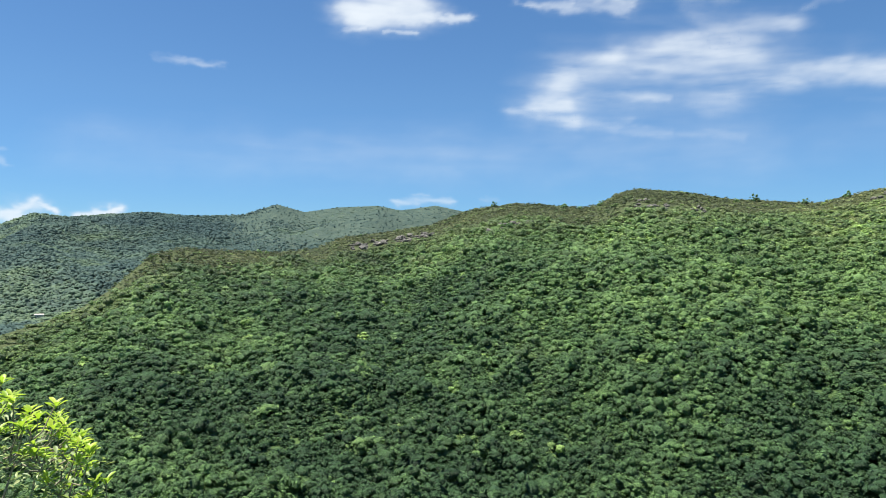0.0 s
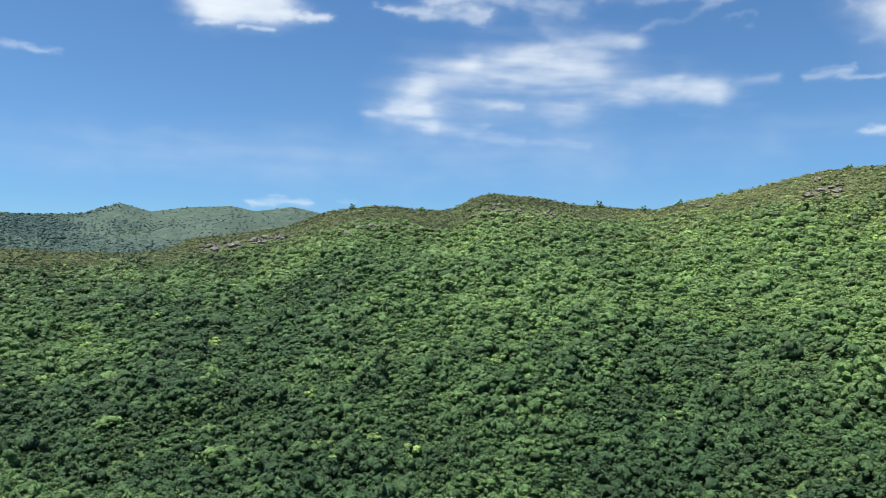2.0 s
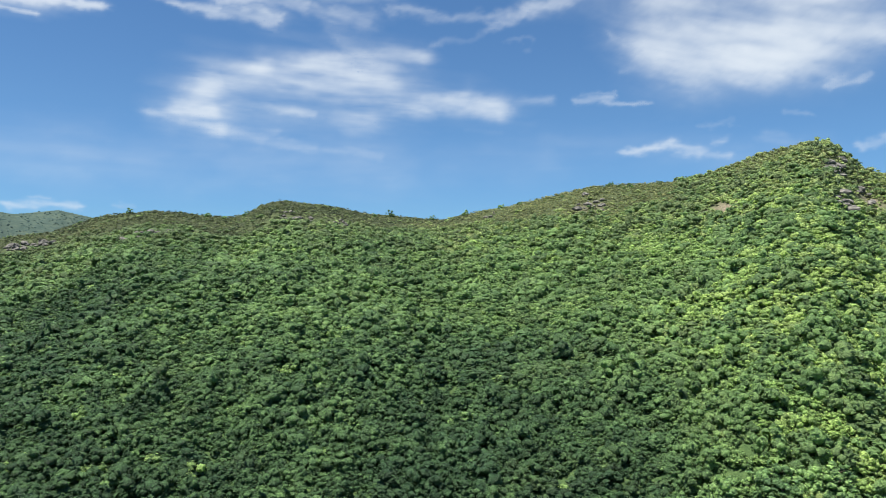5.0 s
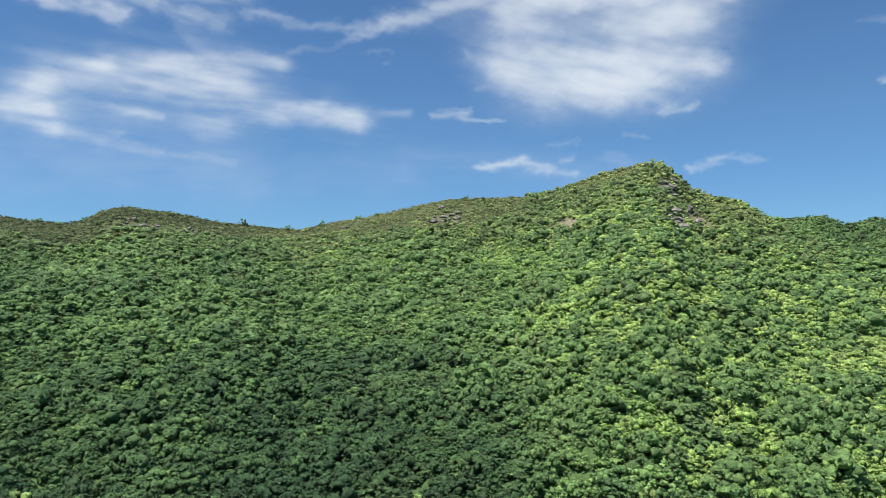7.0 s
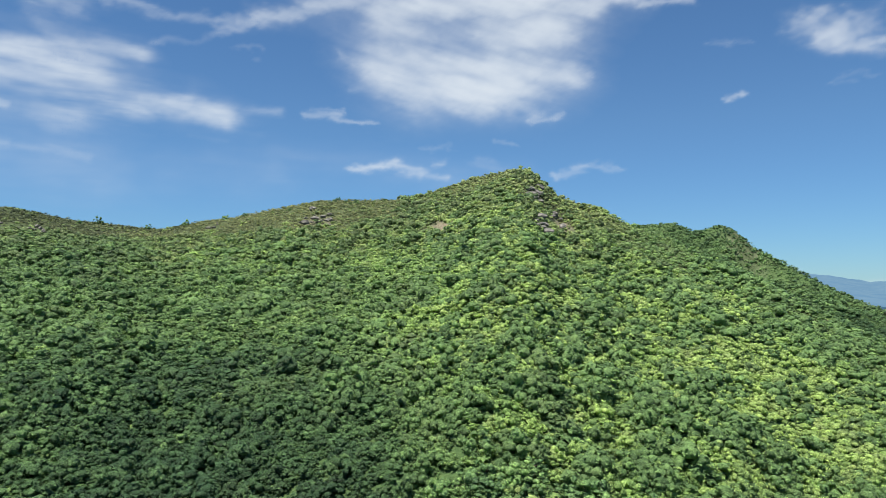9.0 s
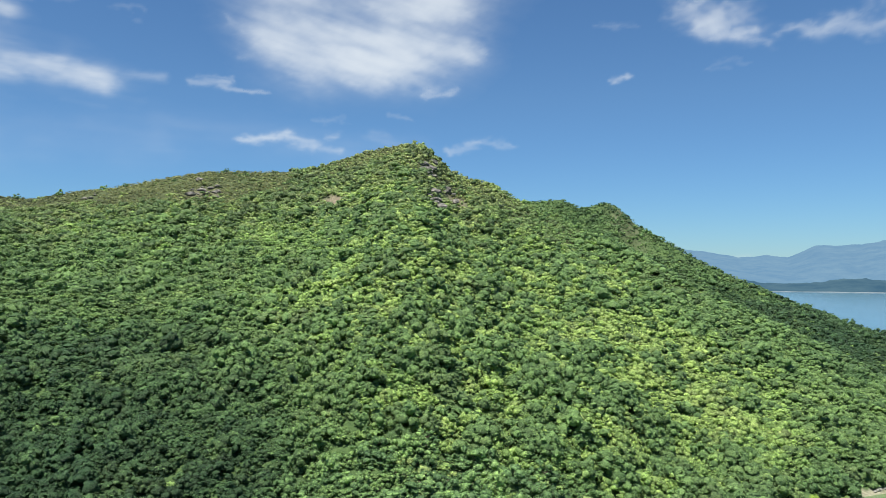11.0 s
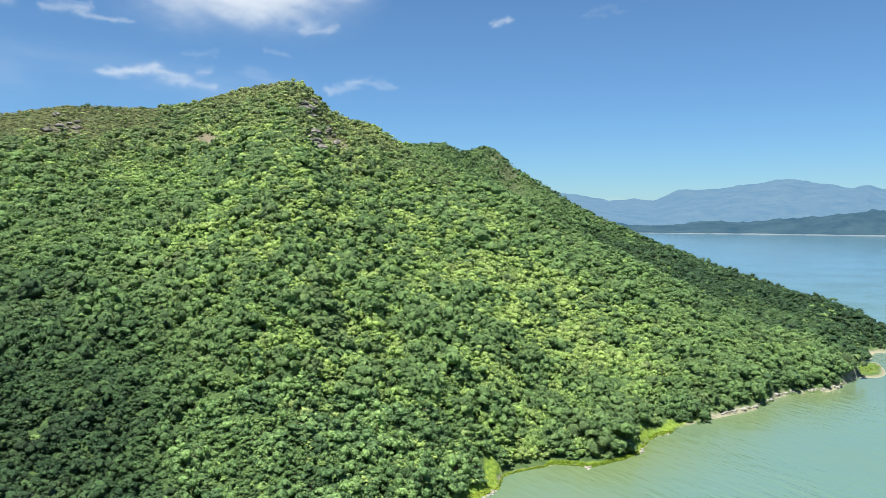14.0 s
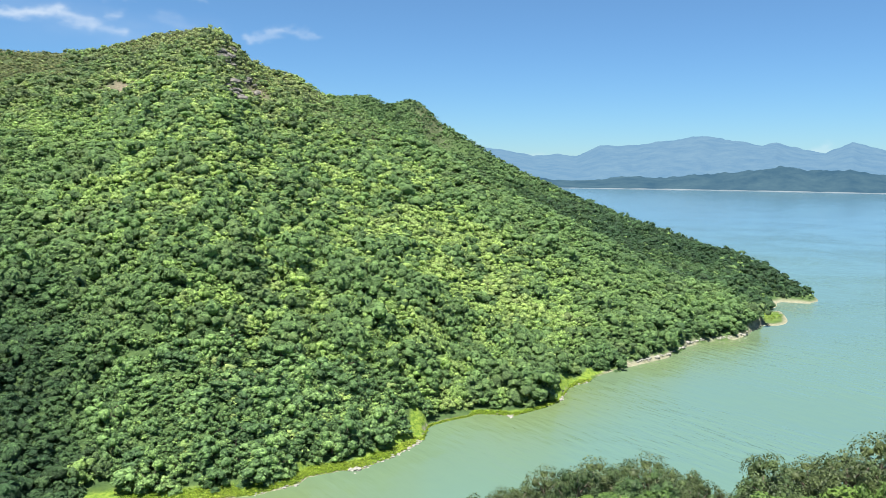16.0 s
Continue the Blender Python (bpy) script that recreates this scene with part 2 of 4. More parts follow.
# bearing, breadth of the open grassy bank
GRASS = [(10, 4.5), (24.4, 4.2), (27.2, 3.0), (29, 4.0), (33.3, 4.4), (33.8, 2.0), (34.2, 0.6), (35.0, 0.3), (37.5, 0.3), (38, 2.8), (40.5, 2.6), (41.6, 1.6),
         (43.5, 1.8), (44.2, 3.2), (45.2, 3.2), (46.5, 2.6), (47.6, 1.6), (49, 0.5), (63, 0.4)]


def crest(table, b):
    bb = [r[0] for r in table]
    r = np.interp(b, bb, [r[1] for r in table])
    return r, 80 + r * np.tan(np.radians(np.interp(b, bb, [r[2] for r in table])))


def soft_max(a, b, k):
    h = np.clip(0.5 + 0.5 * (a - b) / k, 0, 1)
    return b + (a - b) * h + k * h * (1 - h)


def on_spit(x, y):
    """0 in the middle of the low spit before the point, about 0.6 at its shore."""
    u, v = (x - 365) * 0.95 + (y - 216) * 0.3, (y - 216) * 0.95 - (x - 365) * 0.3
    return (u / 31) ** 2 + (v / np.clip(13 - 0.36 * u, 3, 20)) ** 2


def from_shore(x, y, r, b, foot):
    """How far inland a place lies; below 0 on the water."""
    gap = np.asarray(r - foot, float).copy()
    near = np.abs(gap) < 40
    near &= (b > 10) & (b < 62)
    sb = np.arange(9, 63, 0.12)
    sr = np.interp(sb, [p[0] for p in FOOT], [p[1] for p in FOOT])
    sx, sy = sr * np.sin(np.radians(sb)), sr * np.cos(np.radians(sb))
    px, py, way_in = x[near], y[near], np.sign(gap[near])
    best = np.full(len(px), 1e9)
    for i in range(len(sb)):
        best = np.minimum(best, (px - sx[i]) ** 2 + (py - sy[i]) ** 2)
    gap[near] = way_in * np.sqrt(best)
    return gap


def bank(b):
    return np.interp(b, [p[0] for p in GRASS], [p[1] for p in GRASS])


def height(x, y):
    """Ground height, and how far up the face of the main hill a place lies (0 foot, 1 crest)."""
    r, b = np.hypot(x, y), np.degrees(np.arctan2(x, y))
    foot = np.interp(b, [p[0] for p in FOOT], [p[1] for p in FOOT])
    foot_z = 0.28 * np.clip(12 - b, 0, 60)
    lift = np.interp(b, [-60, -4, -1, 9, 11], [0.1, 0.1, 0.3, 0.3, 0.0])
    cr, cz = crest(HILL + PEAK, b)
    cz = cz + cr * np.radians(lift)
    cr = np.maximum(cr, foot + 14)
    s = (r - foot) / (cr - foot)
    along = np.radians(b) * 420
    ribs = rough(along / 95 + 0.6 * wave(r / 160, b / 30, 5), r / 420, 11, 3) * 7.5 * np.clip(4 * s * (1 - s), 0, 1)
    ribs += rough(x / 34, y / 34, 21, 3) * 1.6 * smooth(0, 0.12, s) * smooth(1.1, 0.9, s)
    strip = np.clip(r - foot, -40, 9) * 0.16
    face = foot_z + strip + (cz - foot_z + 0.6) * np.clip((r - foot - 6) / (cr - foot - 6), 0, 1) ** 0.92 + ribs
    back = cz + 1.6 - (r - cr) * 0.42 - 0.0011 * (r - cr) ** 2
    hill = np.where(r < foot, foot_z + strip * 2, np.where(s <= 1, face, back))
    hill = np.where((b < -100) | (b > 61), -20, hill - 14 * smooth(58.4, 60.2, b))
    sr, sz = crest(SECOND, b)
    sz = sz + sr * np.radians(np.interp(b, [33, 45, 60], [0.38, 0.3, 0.1]))
    d = sr - r
    fall = np.interp(b, [40, 46, 50, 56, 60, 63], [0.40, 0.22, 0.10, 0.07, 0.17, 0.15])
    second = np.where(d > 0, sz - fall * d + rough(x / 60, y / 60, 31, 3) * np.clip(d / 40, 0, 1) * 4, sz + 0.5 * d)
    second = np.where(b < 59.2, np.minimum(second, 0.8 + 0.4 * (r - foot - 6)), second)
    second = np.where((b < 8) | (b > 63.6), -20, second)
    rr, rz = crest(RANGE, b)
    q = np.clip((r - 820) / (rr - 820), 0, 1)
    folds = 0.5 - np.sqrt(rough(np.radians(b) * 6 + 1.2 * wave(r / 500, b / 20, 8), r / 900, 41, 3) ** 2 + 0.03)
    folds = folds * 70 * np.clip(3.2 * q * (1 - q), 0, 1)
    far = np.where(r < rr, 4 + (rz - 4) * q ** 1.15 + folds, rz - 0.35 * (r - rr))
    far = np.where((b < -170) | (b > 5), -20, far * smooth(5, -12, b) - 20 * smooth(-12, 5, b))
    drop = np.interp(b, [-180, -120, -75, -40, 30, 36, 40, 50, 58, 66, 80, 130, 180], [0.1, 0.2, 0.62, 0.66, 0.66, 0.60, 0.50, 0.47, 0.455, 0.41, 0.40, 0.1, 0.1])
    own = 78.4 - drop * np.clip(r - 2.5, 0, None) + rough(x / 18, y / 18, 51, 3) * np.clip(r / 60 - 0.1, 0, 1) * 1.2
    own = np.where(r > 1200, -20, own)
    bed = np.where(b < 12, 0.28 * np.clip(12 - b, 0, 60) - 1.0 - 8 * smooth(8, 14, b), -9.0)
    bed = np.where((b < -170), -3, bed)
    z = soft_max(soft_max(hill, second, 6), soft_max(far, bed, 4), 3)
    z = np.where(own > z - 4, soft_max(own, z, 4), z)
    z = np.where(on_spit(x, y) < 1.6, np.maximum(z, 0.9 - 1.6 * on_spit(x, y)), z)
    return z, s, r, b, foot


# rings and spokes of the one ground sheet
spokes = np.radians(np.concatenate([np.arange(-180, -74, 4), np.arange(-72, 10, 0.5), np.arange(10, 66, 0.25), np.arange(66, 74, 0.5), np.arange(76, 181, 4)]))
rings = np.concatenate([[0.0], np.geomspace(0.6, 60, 22), np.arange(64, 160, 5), np.arange(160, 300, 1.6), np.arange(300, 480, 3), np.arange(480, 800, 5), np.arange(800, 2700, 25), np.arange(2700, 4901, 200)])
B, R = np.meshgrid(spokes, rings, indexing="ij")
X, Y = R * np.sin(B), R * np.cos(B)
Z, S, RR, BB, FT = height(X, Y)
on_hill = (RR < 800) & (np.abs(BB) < 70)
patch = np.exp(-((BB - 12.1) / 1.1) ** 2 - ((S - 0.745) / 0.035) ** 2) + 0.8 * np.exp(-((BB - 14.0) / 0.8) ** 2 - ((S - 0.655) / 0.03) ** 2)
patch += 0.7 * np.exp(-((BB - 21.5) / 0.9) ** 2 - ((S - 0.83) / 0.05) ** 2) + 0.5 * np.exp(-((BB - 2.6) / 1.4) ** 2 - ((S - 0.865) / 0.03) ** 2)
turf_v = smooth(0.74, 0.90, S + 0.07 * rough(X / 30, Y / 30, 61) + 0.05 * smooth(-36, -31, BB) * smooth(-10, -15, BB)) * smooth(1.14, 1.05, S) * on_hill
bare_v = np.clip(patch * (1.1 + 0.6 * rough(X / 9, Y / 9, 62)), 0, 1) * on_hill
gap = from_shore(X, Y, RR, BB, FT)
edge = bank(BB)
lush_v = smooth(edge + 1.8, edge + 0.4, gap + 0.8 * wave(X / 2.3, Y / 2.3, 67)) * smooth(0.3, 1.0, gap + 0.5 * wave(X / 3, Y / 3, 64)) * smooth(0.4, 1.0, edge) * (BB > 8) * on_hill
spit = on_spit(X, Y)
lush_v = np.maximum(lush_v, 0.4 * smooth(0.40, 0.18, spit))
wide_bank = np.interp(BB, [40, 48], [1.0, 1.05])
sand_v = smooth(wide_bank, wide_bank * 0.5, gap + 0.5 * wave(X / 3, Y / 3, 64)) * (gap > -12) * (BB > 8) * on_hill
sand_v *= np.where(BB > 46, smooth(-0.5, 0.25, rough(X / 7, Y / 7, 66, 2)), 1)
sand_v = np.maximum(sand_v, smooth(0.34, 0.46, spit) * (spit < 1.2))
sand_v = np.maximum(sand_v, smooth(0.8, 0.4, Z) * (BB > 59.6) * (BB < 64) * (RR > 445) * (RR < 560))
crown_of_second = np.exp(-((BB - 34.4) / 1.4) ** 2) * smooth(90, 35, crest(SECOND, BB)[0] - RR) * (RR > 560) * (RR < 800)
turf_v = np.maximum(turf_v, crown_of_second)
sand_v = np.maximum(sand_v, 0.25 * crown_of_second * smooth(-0.3, 0.4, rough(X / 14, Y / 14, 65, 3)))
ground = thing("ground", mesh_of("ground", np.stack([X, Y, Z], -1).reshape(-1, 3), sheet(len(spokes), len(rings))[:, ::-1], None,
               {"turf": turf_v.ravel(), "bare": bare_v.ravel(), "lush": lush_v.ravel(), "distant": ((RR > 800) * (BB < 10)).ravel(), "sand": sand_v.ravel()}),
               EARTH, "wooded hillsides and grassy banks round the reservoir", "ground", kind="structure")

# the water, one sheet to the far shore
wb = np.radians(np.arange(-180, 181, 1.5))
wr = np.concatenate([np.geomspace(90, 900, 70), np.geomspace(930, 4900, 20)])
WB, WR = np.meshgrid(wb, wr, indexing="ij")
wx, wy = WR * np.sin(WB), WR * np.cos(WB)
_, _, wrr, wbb, wft = height(wx, wy)
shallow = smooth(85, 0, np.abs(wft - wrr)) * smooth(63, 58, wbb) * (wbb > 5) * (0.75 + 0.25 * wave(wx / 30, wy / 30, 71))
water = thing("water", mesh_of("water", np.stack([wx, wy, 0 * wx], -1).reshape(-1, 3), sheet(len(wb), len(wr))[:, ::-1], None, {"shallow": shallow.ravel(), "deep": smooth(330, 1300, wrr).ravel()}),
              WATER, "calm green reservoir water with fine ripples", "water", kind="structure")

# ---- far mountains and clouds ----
# air haze stands in as blue emission over the base colour
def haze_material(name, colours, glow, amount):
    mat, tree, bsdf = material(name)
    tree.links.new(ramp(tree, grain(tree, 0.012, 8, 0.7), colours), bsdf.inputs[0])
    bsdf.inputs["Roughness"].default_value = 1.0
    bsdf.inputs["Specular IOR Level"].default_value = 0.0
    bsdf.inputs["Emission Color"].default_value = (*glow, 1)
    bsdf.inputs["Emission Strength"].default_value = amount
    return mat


ISLES = [(36, -1.6), (41.7, -0.9), (44.2, -1.25), (47.2, -1.15), (48.8, -0.85), (51.6, -0.95), (54.8, -0.65), (57.8, -0.35), (59.8, -0.05),
         (61.4, -0.35), (63.8, -0.25), (66, -0.55), (72, -0.9), (80, -1.5)]
BLUE = [(30, 0.6), (37.8, 1.3), (39.9, 1.1), (42.3, 0.6), (44, 0.8), (45.4, 0.6), (47.1, 1.4), (49.5, 1.4), (51.5, 1.7), (54.3, 2.1), (56.2, 1.8),
        (58.4, 1.4), (59.3, 1.6), (61, 1.1), (62.4, 0.9), (64, 1.6), (65.9, 1.1), (72, 1.4), (84, 0.4)]


def mountains(name, table, shore, top, depth, mat, label, seed):
    b = np.arange(table[0][0], table[-1][0], 0.12)
    tilt = np.interp(b, [p[0] for p in table], [p[1] for p in table])
    u = np.concatenate([np.linspace(0, 1, 22), np.linspace(1.15, 2, 5)])
    bb, uu = np.meshgrid(b, u, indexing="ij")
    r = shore + (top - shore) * np.clip(uu, 0, 1) + depth * np.clip(uu - 1, 0, 1)
    z1 = 80 + top * np.tan(np.radians(tilt))[:, None]
    fold = rough(bb * 0.45 + 0.5 * wave(bb / 2, uu * 2, seed), uu * 0.8, seed, 3 if shore > 3000 else 4)
    up = np.clip(uu, 0, 1)
    z = z1 * np.where(uu <= 1, up ** 0.8 * (1 + (0.22 if shore > 3000 else 0.5) * fold * (1 - up)), 1 - np.clip(uu - 1, 0, 1) ** 1.5) + np.where(np.abs(uu - 1) < 0.02, 3.5 * rough(bb * 2.5, bb * 0, seed + 9), 0)
    z -= 3 * (uu == 0)
    a = np.radians(bb)
    return thing(name, mesh_of(name, np.stack([r * np.sin(a), r * np.cos(a), z], -1).reshape(-1, 3), sheet(len(b), len(u))), mat, label, "mountains", kind="structure")


FAR_GREEN = haze_material("hazed_island_woods", [(0.35, (0.005, 0.011, 0.012)), (0.65, (0.022, 0.034, 0.030))], (0.07, 0.17, 0.29), 0.33)
FAR_BLUE = haze_material("hazed_mountain_woods", [(0.35, (0.026, 0.040, 0.046)), (0.65, (0.046, 0.062, 0.060))], (0.10, 0.235, 0.42), 0.42)
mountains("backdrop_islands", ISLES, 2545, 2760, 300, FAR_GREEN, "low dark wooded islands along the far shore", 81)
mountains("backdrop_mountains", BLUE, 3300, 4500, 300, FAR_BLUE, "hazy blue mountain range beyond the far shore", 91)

a = np.radians(np.arange(36, 80, 0.25))
edge_ = np.stack([2541 * np.sin(a), 2541 * np.cos(a), 0 * a], -1)
lip = edge_ * (2548 / 2541) + np.array([0, 0, 1]) * (1.7 + 0.8 * rough(np.degrees(a) * 1.5, 0 * a, 95))[:, None]
BANK = haze_material("hazed_far_bank", [(0.35, (0.06, 0.065, 0.07)), (0.65, (0.11, 0.115, 0.12))], (0.2, 0.29, 0.36), 0.3)
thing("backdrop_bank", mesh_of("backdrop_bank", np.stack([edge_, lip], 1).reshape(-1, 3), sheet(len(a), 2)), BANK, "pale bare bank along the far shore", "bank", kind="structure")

CLOUD = bpy.data.materials.new("cloud")
CLOUD.use_nodes = True
tree = CLOUD.node_tree
tree.nodes.remove(tree.nodes["Principled BSDF"])
out = tree.nodes["Material Output"]
clear, glow, mix = tree.nodes.new("ShaderNodeBsdfTransparent"), node(tree, "ShaderNodeEmission", Color=(0.85, 0.925, 1.0, 1), Strength=0.43), tree.nodes.new("ShaderNodeMixShader")
tree.links.new(number(tree, "veil"), mix.inputs[0])
tree.links.new(clear.outputs[0], mix.inputs[1])
tree.links.new(glow.outputs[0], mix.inputs[2])
tree.links.new(mix.outputs[0], out.inputs[0])


def cloud(label, strokes, seed, ragged=1.0, streak=0.35, turn=0.0, step=0.16, dense=1.0, fine=1.0):
    """A cloud on the far sky. strokes: bearing, tilt, bearing, tilt, half width, strength of each wisp."""
    b0 = min(min(s[0], s[2]) - 3 * s[4] for s in strokes) - 1
    b1 = max(max(s[0], s[2]) + 3 * s[4] for s in strokes) + 1
    e0 = min(min(s[1], s[3]) - 3 * s[4] for s in strokes) - 0.5
    e1 = max(max(s[1], s[3]) + 3 * s[4] for s in strokes) + 0.5
    b, e = np.arange(b0, b1, step), np.arange(max(e0, 0.2), e1, step * 0.8)
    bb, ee = np.meshgrid(b, e, indexing="ij")
    wb_ = bb + ragged * (0.9 * rough(bb / 3.5, ee / 2.2, seed, 5, 0.56))
    we_ = ee + ragged * (0.5 * rough(bb / 3.0, ee / 2.0, seed + 20, 5, 0.56))
    wb_ += 0.20 * fine * rough(bb / 0.9, ee / 0.45, seed + 70, 3, 0.6)
    we_ += 0.12 * fine * rough(bb / 0.8, ee / 0.45, seed + 80, 3, 0.6)
    total = np.zeros_like(bb)
    for p, q, p1, q1, w, k in strokes:
        dx, dy = p1 - p, q1 - q
        t = np.clip(((wb_ - p) * dx + (we_ - q) * dy) / max(dx * dx + dy * dy, 1e-6), 0, 1)
        far_ = np.hypot(wb_ - p - t * dx, (we_ - q - t * dy) * 1.25) / w
        total = np.maximum(total, k * np.exp(-far_ ** 2)) + 0.12 * k * np.exp(-far_ ** 2) + 0.20 * k * np.exp(-(far_ / 2.3) ** 2)
    c, s_ = math.cos(radians(turn)), math.sin(radians(turn))
    along, across = bb * c + ee * s_, -bb * s_ + ee * c
    thin = 0.5 + 0.5 * rough(along / 5.0, across / 0.7, seed + 40, 4, 0.5)
    fluff = 0.5 + 0.5 * rough(bb / 2.6, ee / 1.7, seed + 60, 5, 0.5)
    veil = total * (1 - streak + streak * 2.0 * thin) * (0.76 + 0.34 * fluff) - 0.05
    rim = np.minimum.reduce([smooth(b0, b0 + 1, bb), smooth(b1, b1 - 1, bb), smooth(max(e0, 0.2), max(e0, 0.2) + 0.4, ee), smooth(e1, e1 - 0.5, ee)])
    veil = (1 - np.exp(-1.3 * np.clip(veil * dense, 0, None) ** 1.5)) * rim
    a, t_ = np.radians(bb), np.radians(ee)
    pos = 4750 * np.stack([np.sin(a) * np.cos(t_), np.cos(a) * np.cos(t_), np.sin(t_)], -1)
    pos[..., 2] += 80
    tris = sheet(len(b), len(e))
    used = veil.ravel()[tris].max(1) > 0.004
    ob = thing("cloud", mesh_of("cloud", pos.reshape(-1, 3), tris[used], None, {"veil": veil.ravel()}), CLOUD, label, "cloud", "clouds in the sky", "structure")
    ob.visible_shadow = False
    return ob


cloud("bright feathery white cloud", [(-43.4, 17.9, -41.7, 18.2, 0.26, 0.45), (-42.5, 19.1, -37.7, 19.6, 1.13, 0.85), (-41.3, 18.5, -36.8, 18.9, 0.74, 0.78), (-39.7, 17.7, -37.2, 17.6, 0.26, 0.60), (-37.3, 18.5, -33.5, 18.9, 0.35, 0.60), (-42.5, 19.9, -37.7, 20.6, 1.05, 0.80)], 200, 0.5, 0.35, -5, 0.13, 1.0, 0.6)
cloud("faint thin wisp of cloud", [(-56.8, 15.0, -52.5, 14.9, 0.37, 0.28)], 300, 0.6, 0.5, -8, 0.09)
cloud("hooked white cirrus cloud with long streaks", [(-30.5, 12.1, -28.3, 12.2, 0.48, 0.45), (-28.3, 12.2, -26.1, 12.4, 0.72, 0.56), (-27.7, 12.8, -25.7, 14.3, 1.25, 0.56), (-25.7, 14.3, -22.2, 15.5, 1.25, 0.50), (-22.2, 15.5, -17.8, 15.6, 1.25, 0.42), (-17.8, 15.7, -13.1, 15.6, 1.25, 0.52), (-17.8, 16.7, -14.3, 17.0, 0.67, 0.42), (-14.8, 17.0, -10.1, 16.9, 0.81, 0.46), (-22.2, 16.0, -17.0, 16.6, 0.48, 0.32), (-19.1, 14.7, -13.1, 15.0, 1.53, 0.48), (-17.0, 13.8, -14.4, 12.9, 1.82, 0.42), (-17.0, 12.2, -15.7, 11.5, 0.96, 0.24), (-25.7, 13.0, -22.2, 13.0, 0.58, 0.40), (-22.2, 13.0, -18.7, 12.4, 0.53, 0.46), (-26.2, 13.8, -19.1, 14.1, 1.73, 0.34), (-28.1, 12.0, -25.7, 11.1, 0.86, 0.52), (-25.7, 11.1, -22.6, 10.4, 0.67, 0.40), (-22.6, 10.3, -18.3, 10.1, 0.48, 0.32), (-18.3, 10.1, -13.5, 9.5, 0.38, 0.24), (-25.7, 11.5, -21.8, 11.0, 0.86, 0.28), (-14.4, 12.9, -10.1, 13.0, 0.91, 0.50), (-10.1, 13.3, -6.8, 13.6, 0.86, 0.52), (-12.6, 13.7, -8.4, 13.7, 0.77, 0.38), (-6.8, 13.5, -4.0, 13.0, 0.96, 0.60), (-4.0, 13.2, -0.5, 13.5, 0.43, 0.32), (-5.2, 12.5, -2.0, 11.7, 0.86, 0.16), (-6.8, 11.6, -4.0, 11.4, 0.38, 0.15), (-25.7, 14.3, -13.5, 14.2, 2.68, 0.26)], 400, 0.34, 0.42, -4, 0.14, 0.86, 0.5)
cloud("faint haze of high cloud low in the sky", [(-61.7, 8.4, -49.6, 8.5, 2.61, 0.24), (-49.6, 8.5, -34.3, 8.6, 2.79, 0.28), (-34.3, 8.8, -12.7, 8.5, 2.88, 0.30), (-12.7, 8.7, -0.5, 9.0, 2.18, 0.24), (-0.5, 10.2, 18.4, 8.2, 2.18, 0.20)], 450, 0.6, 0.2, -2, 0.25, 0.62, 0.5)
cloud("thin veil of high cloud", [(-29.2, 20.0, -25.7, 19.7, 0.44, 0.40), (-26.2, 19.5, -21.3, 19.0, 0.65, 0.38), (-25.7, 20.3, -19.1, 20.1, 0.65, 0.38), (-19.1, 19.9, -14.3, 19.4, 0.78, 0.30), (-22.2, 18.8, -20.9, 18.2, 0.31, 0.26), (-16.3, 19.1, -14.8, 17.2, 1.05, 0.26), (-12.6, 19.9, -2.3, 19.5, 0.52, 0.28), (-9.2, 17.6, -4.3, 18.7, 0.35, 0.22), (-25.7, 21.5, -12.6, 21.5, 1.13, 0.40), (-3.1, 17.7, -1.2, 17.5, 0.22, 0.15)], 500, 0.9, 0.45, -12, 0.15, 1.0, 0.7)
cloud("large bright cloud with ragged edges", [(7.3, 17.2, 10.9, 15.1, 1.74, 0.60), (10.9, 15.5, 17.9, 15.2, 1.92, 0.72), (8.2, 17.0, 19.6, 16.8, 1.92, 0.66), (13.1, 14.1, 15.3, 13.9, 0.92, 0.46), (17.5, 16.2, 21.8, 16.5, 1.46, 0.66), (22.2, 16.8, 23.4, 16.4, 0.55, 0.50), (16.6, 18.9, 21.0, 19.3, 1.92, 0.64), (8.2, 20.0, 10.9, 18.4, 2.01, 0.56), (7.3, 21.2, 20.1, 21.5, 1.46, 0.68), (2.0, 21.3, 7.3, 21.8, 0.73, 0.56), (-2.3, 20.2, 2.9, 21.1, 0.73, 0.48), (-4.8, 19.2, -1.4, 19.9, 0.46, 0.40), (19.7, 20.2, 23.5, 20.7, 1.19, 0.56), (23.5, 21.2, 27.3, 21.6, 0.73, 0.56), (27.3, 20.9, 31.3, 20.6, 0.41, 0.50), (19.7, 21.5, 22.3, 21.8, 1.28, 0.66), (5.6, 18.6, 9.1, 18.2, 0.82, 0.34), (4.2, 17.9, 7.3, 16.8, 0.64, 0.36), (5.1, 15.5, 6.2, 15.5, 0.18, 0.35), (14.4, 16.1, 16.6, 16.1, 1.01, 0.26), (2.0, 23.0, 26.1, 22.7, 1.65, 0.66), (10.0, 20.2, 19.7, 19.4, 1.83, 0.40)], 600, 0.55, 0.18, -15, 0.14, 0.9, 0.9)
cloud("small flat streak of cloud", [(1.9, 13.2, 4.3, 13.3, 0.37, 0.37), (4.3, 13.1, 6.9, 13.0, 0.29, 0.37), (2.5, 13.6, 4.7, 13.7, 0.25, 0.25)], 700, 0.5, 0.4, -5, 0.09)
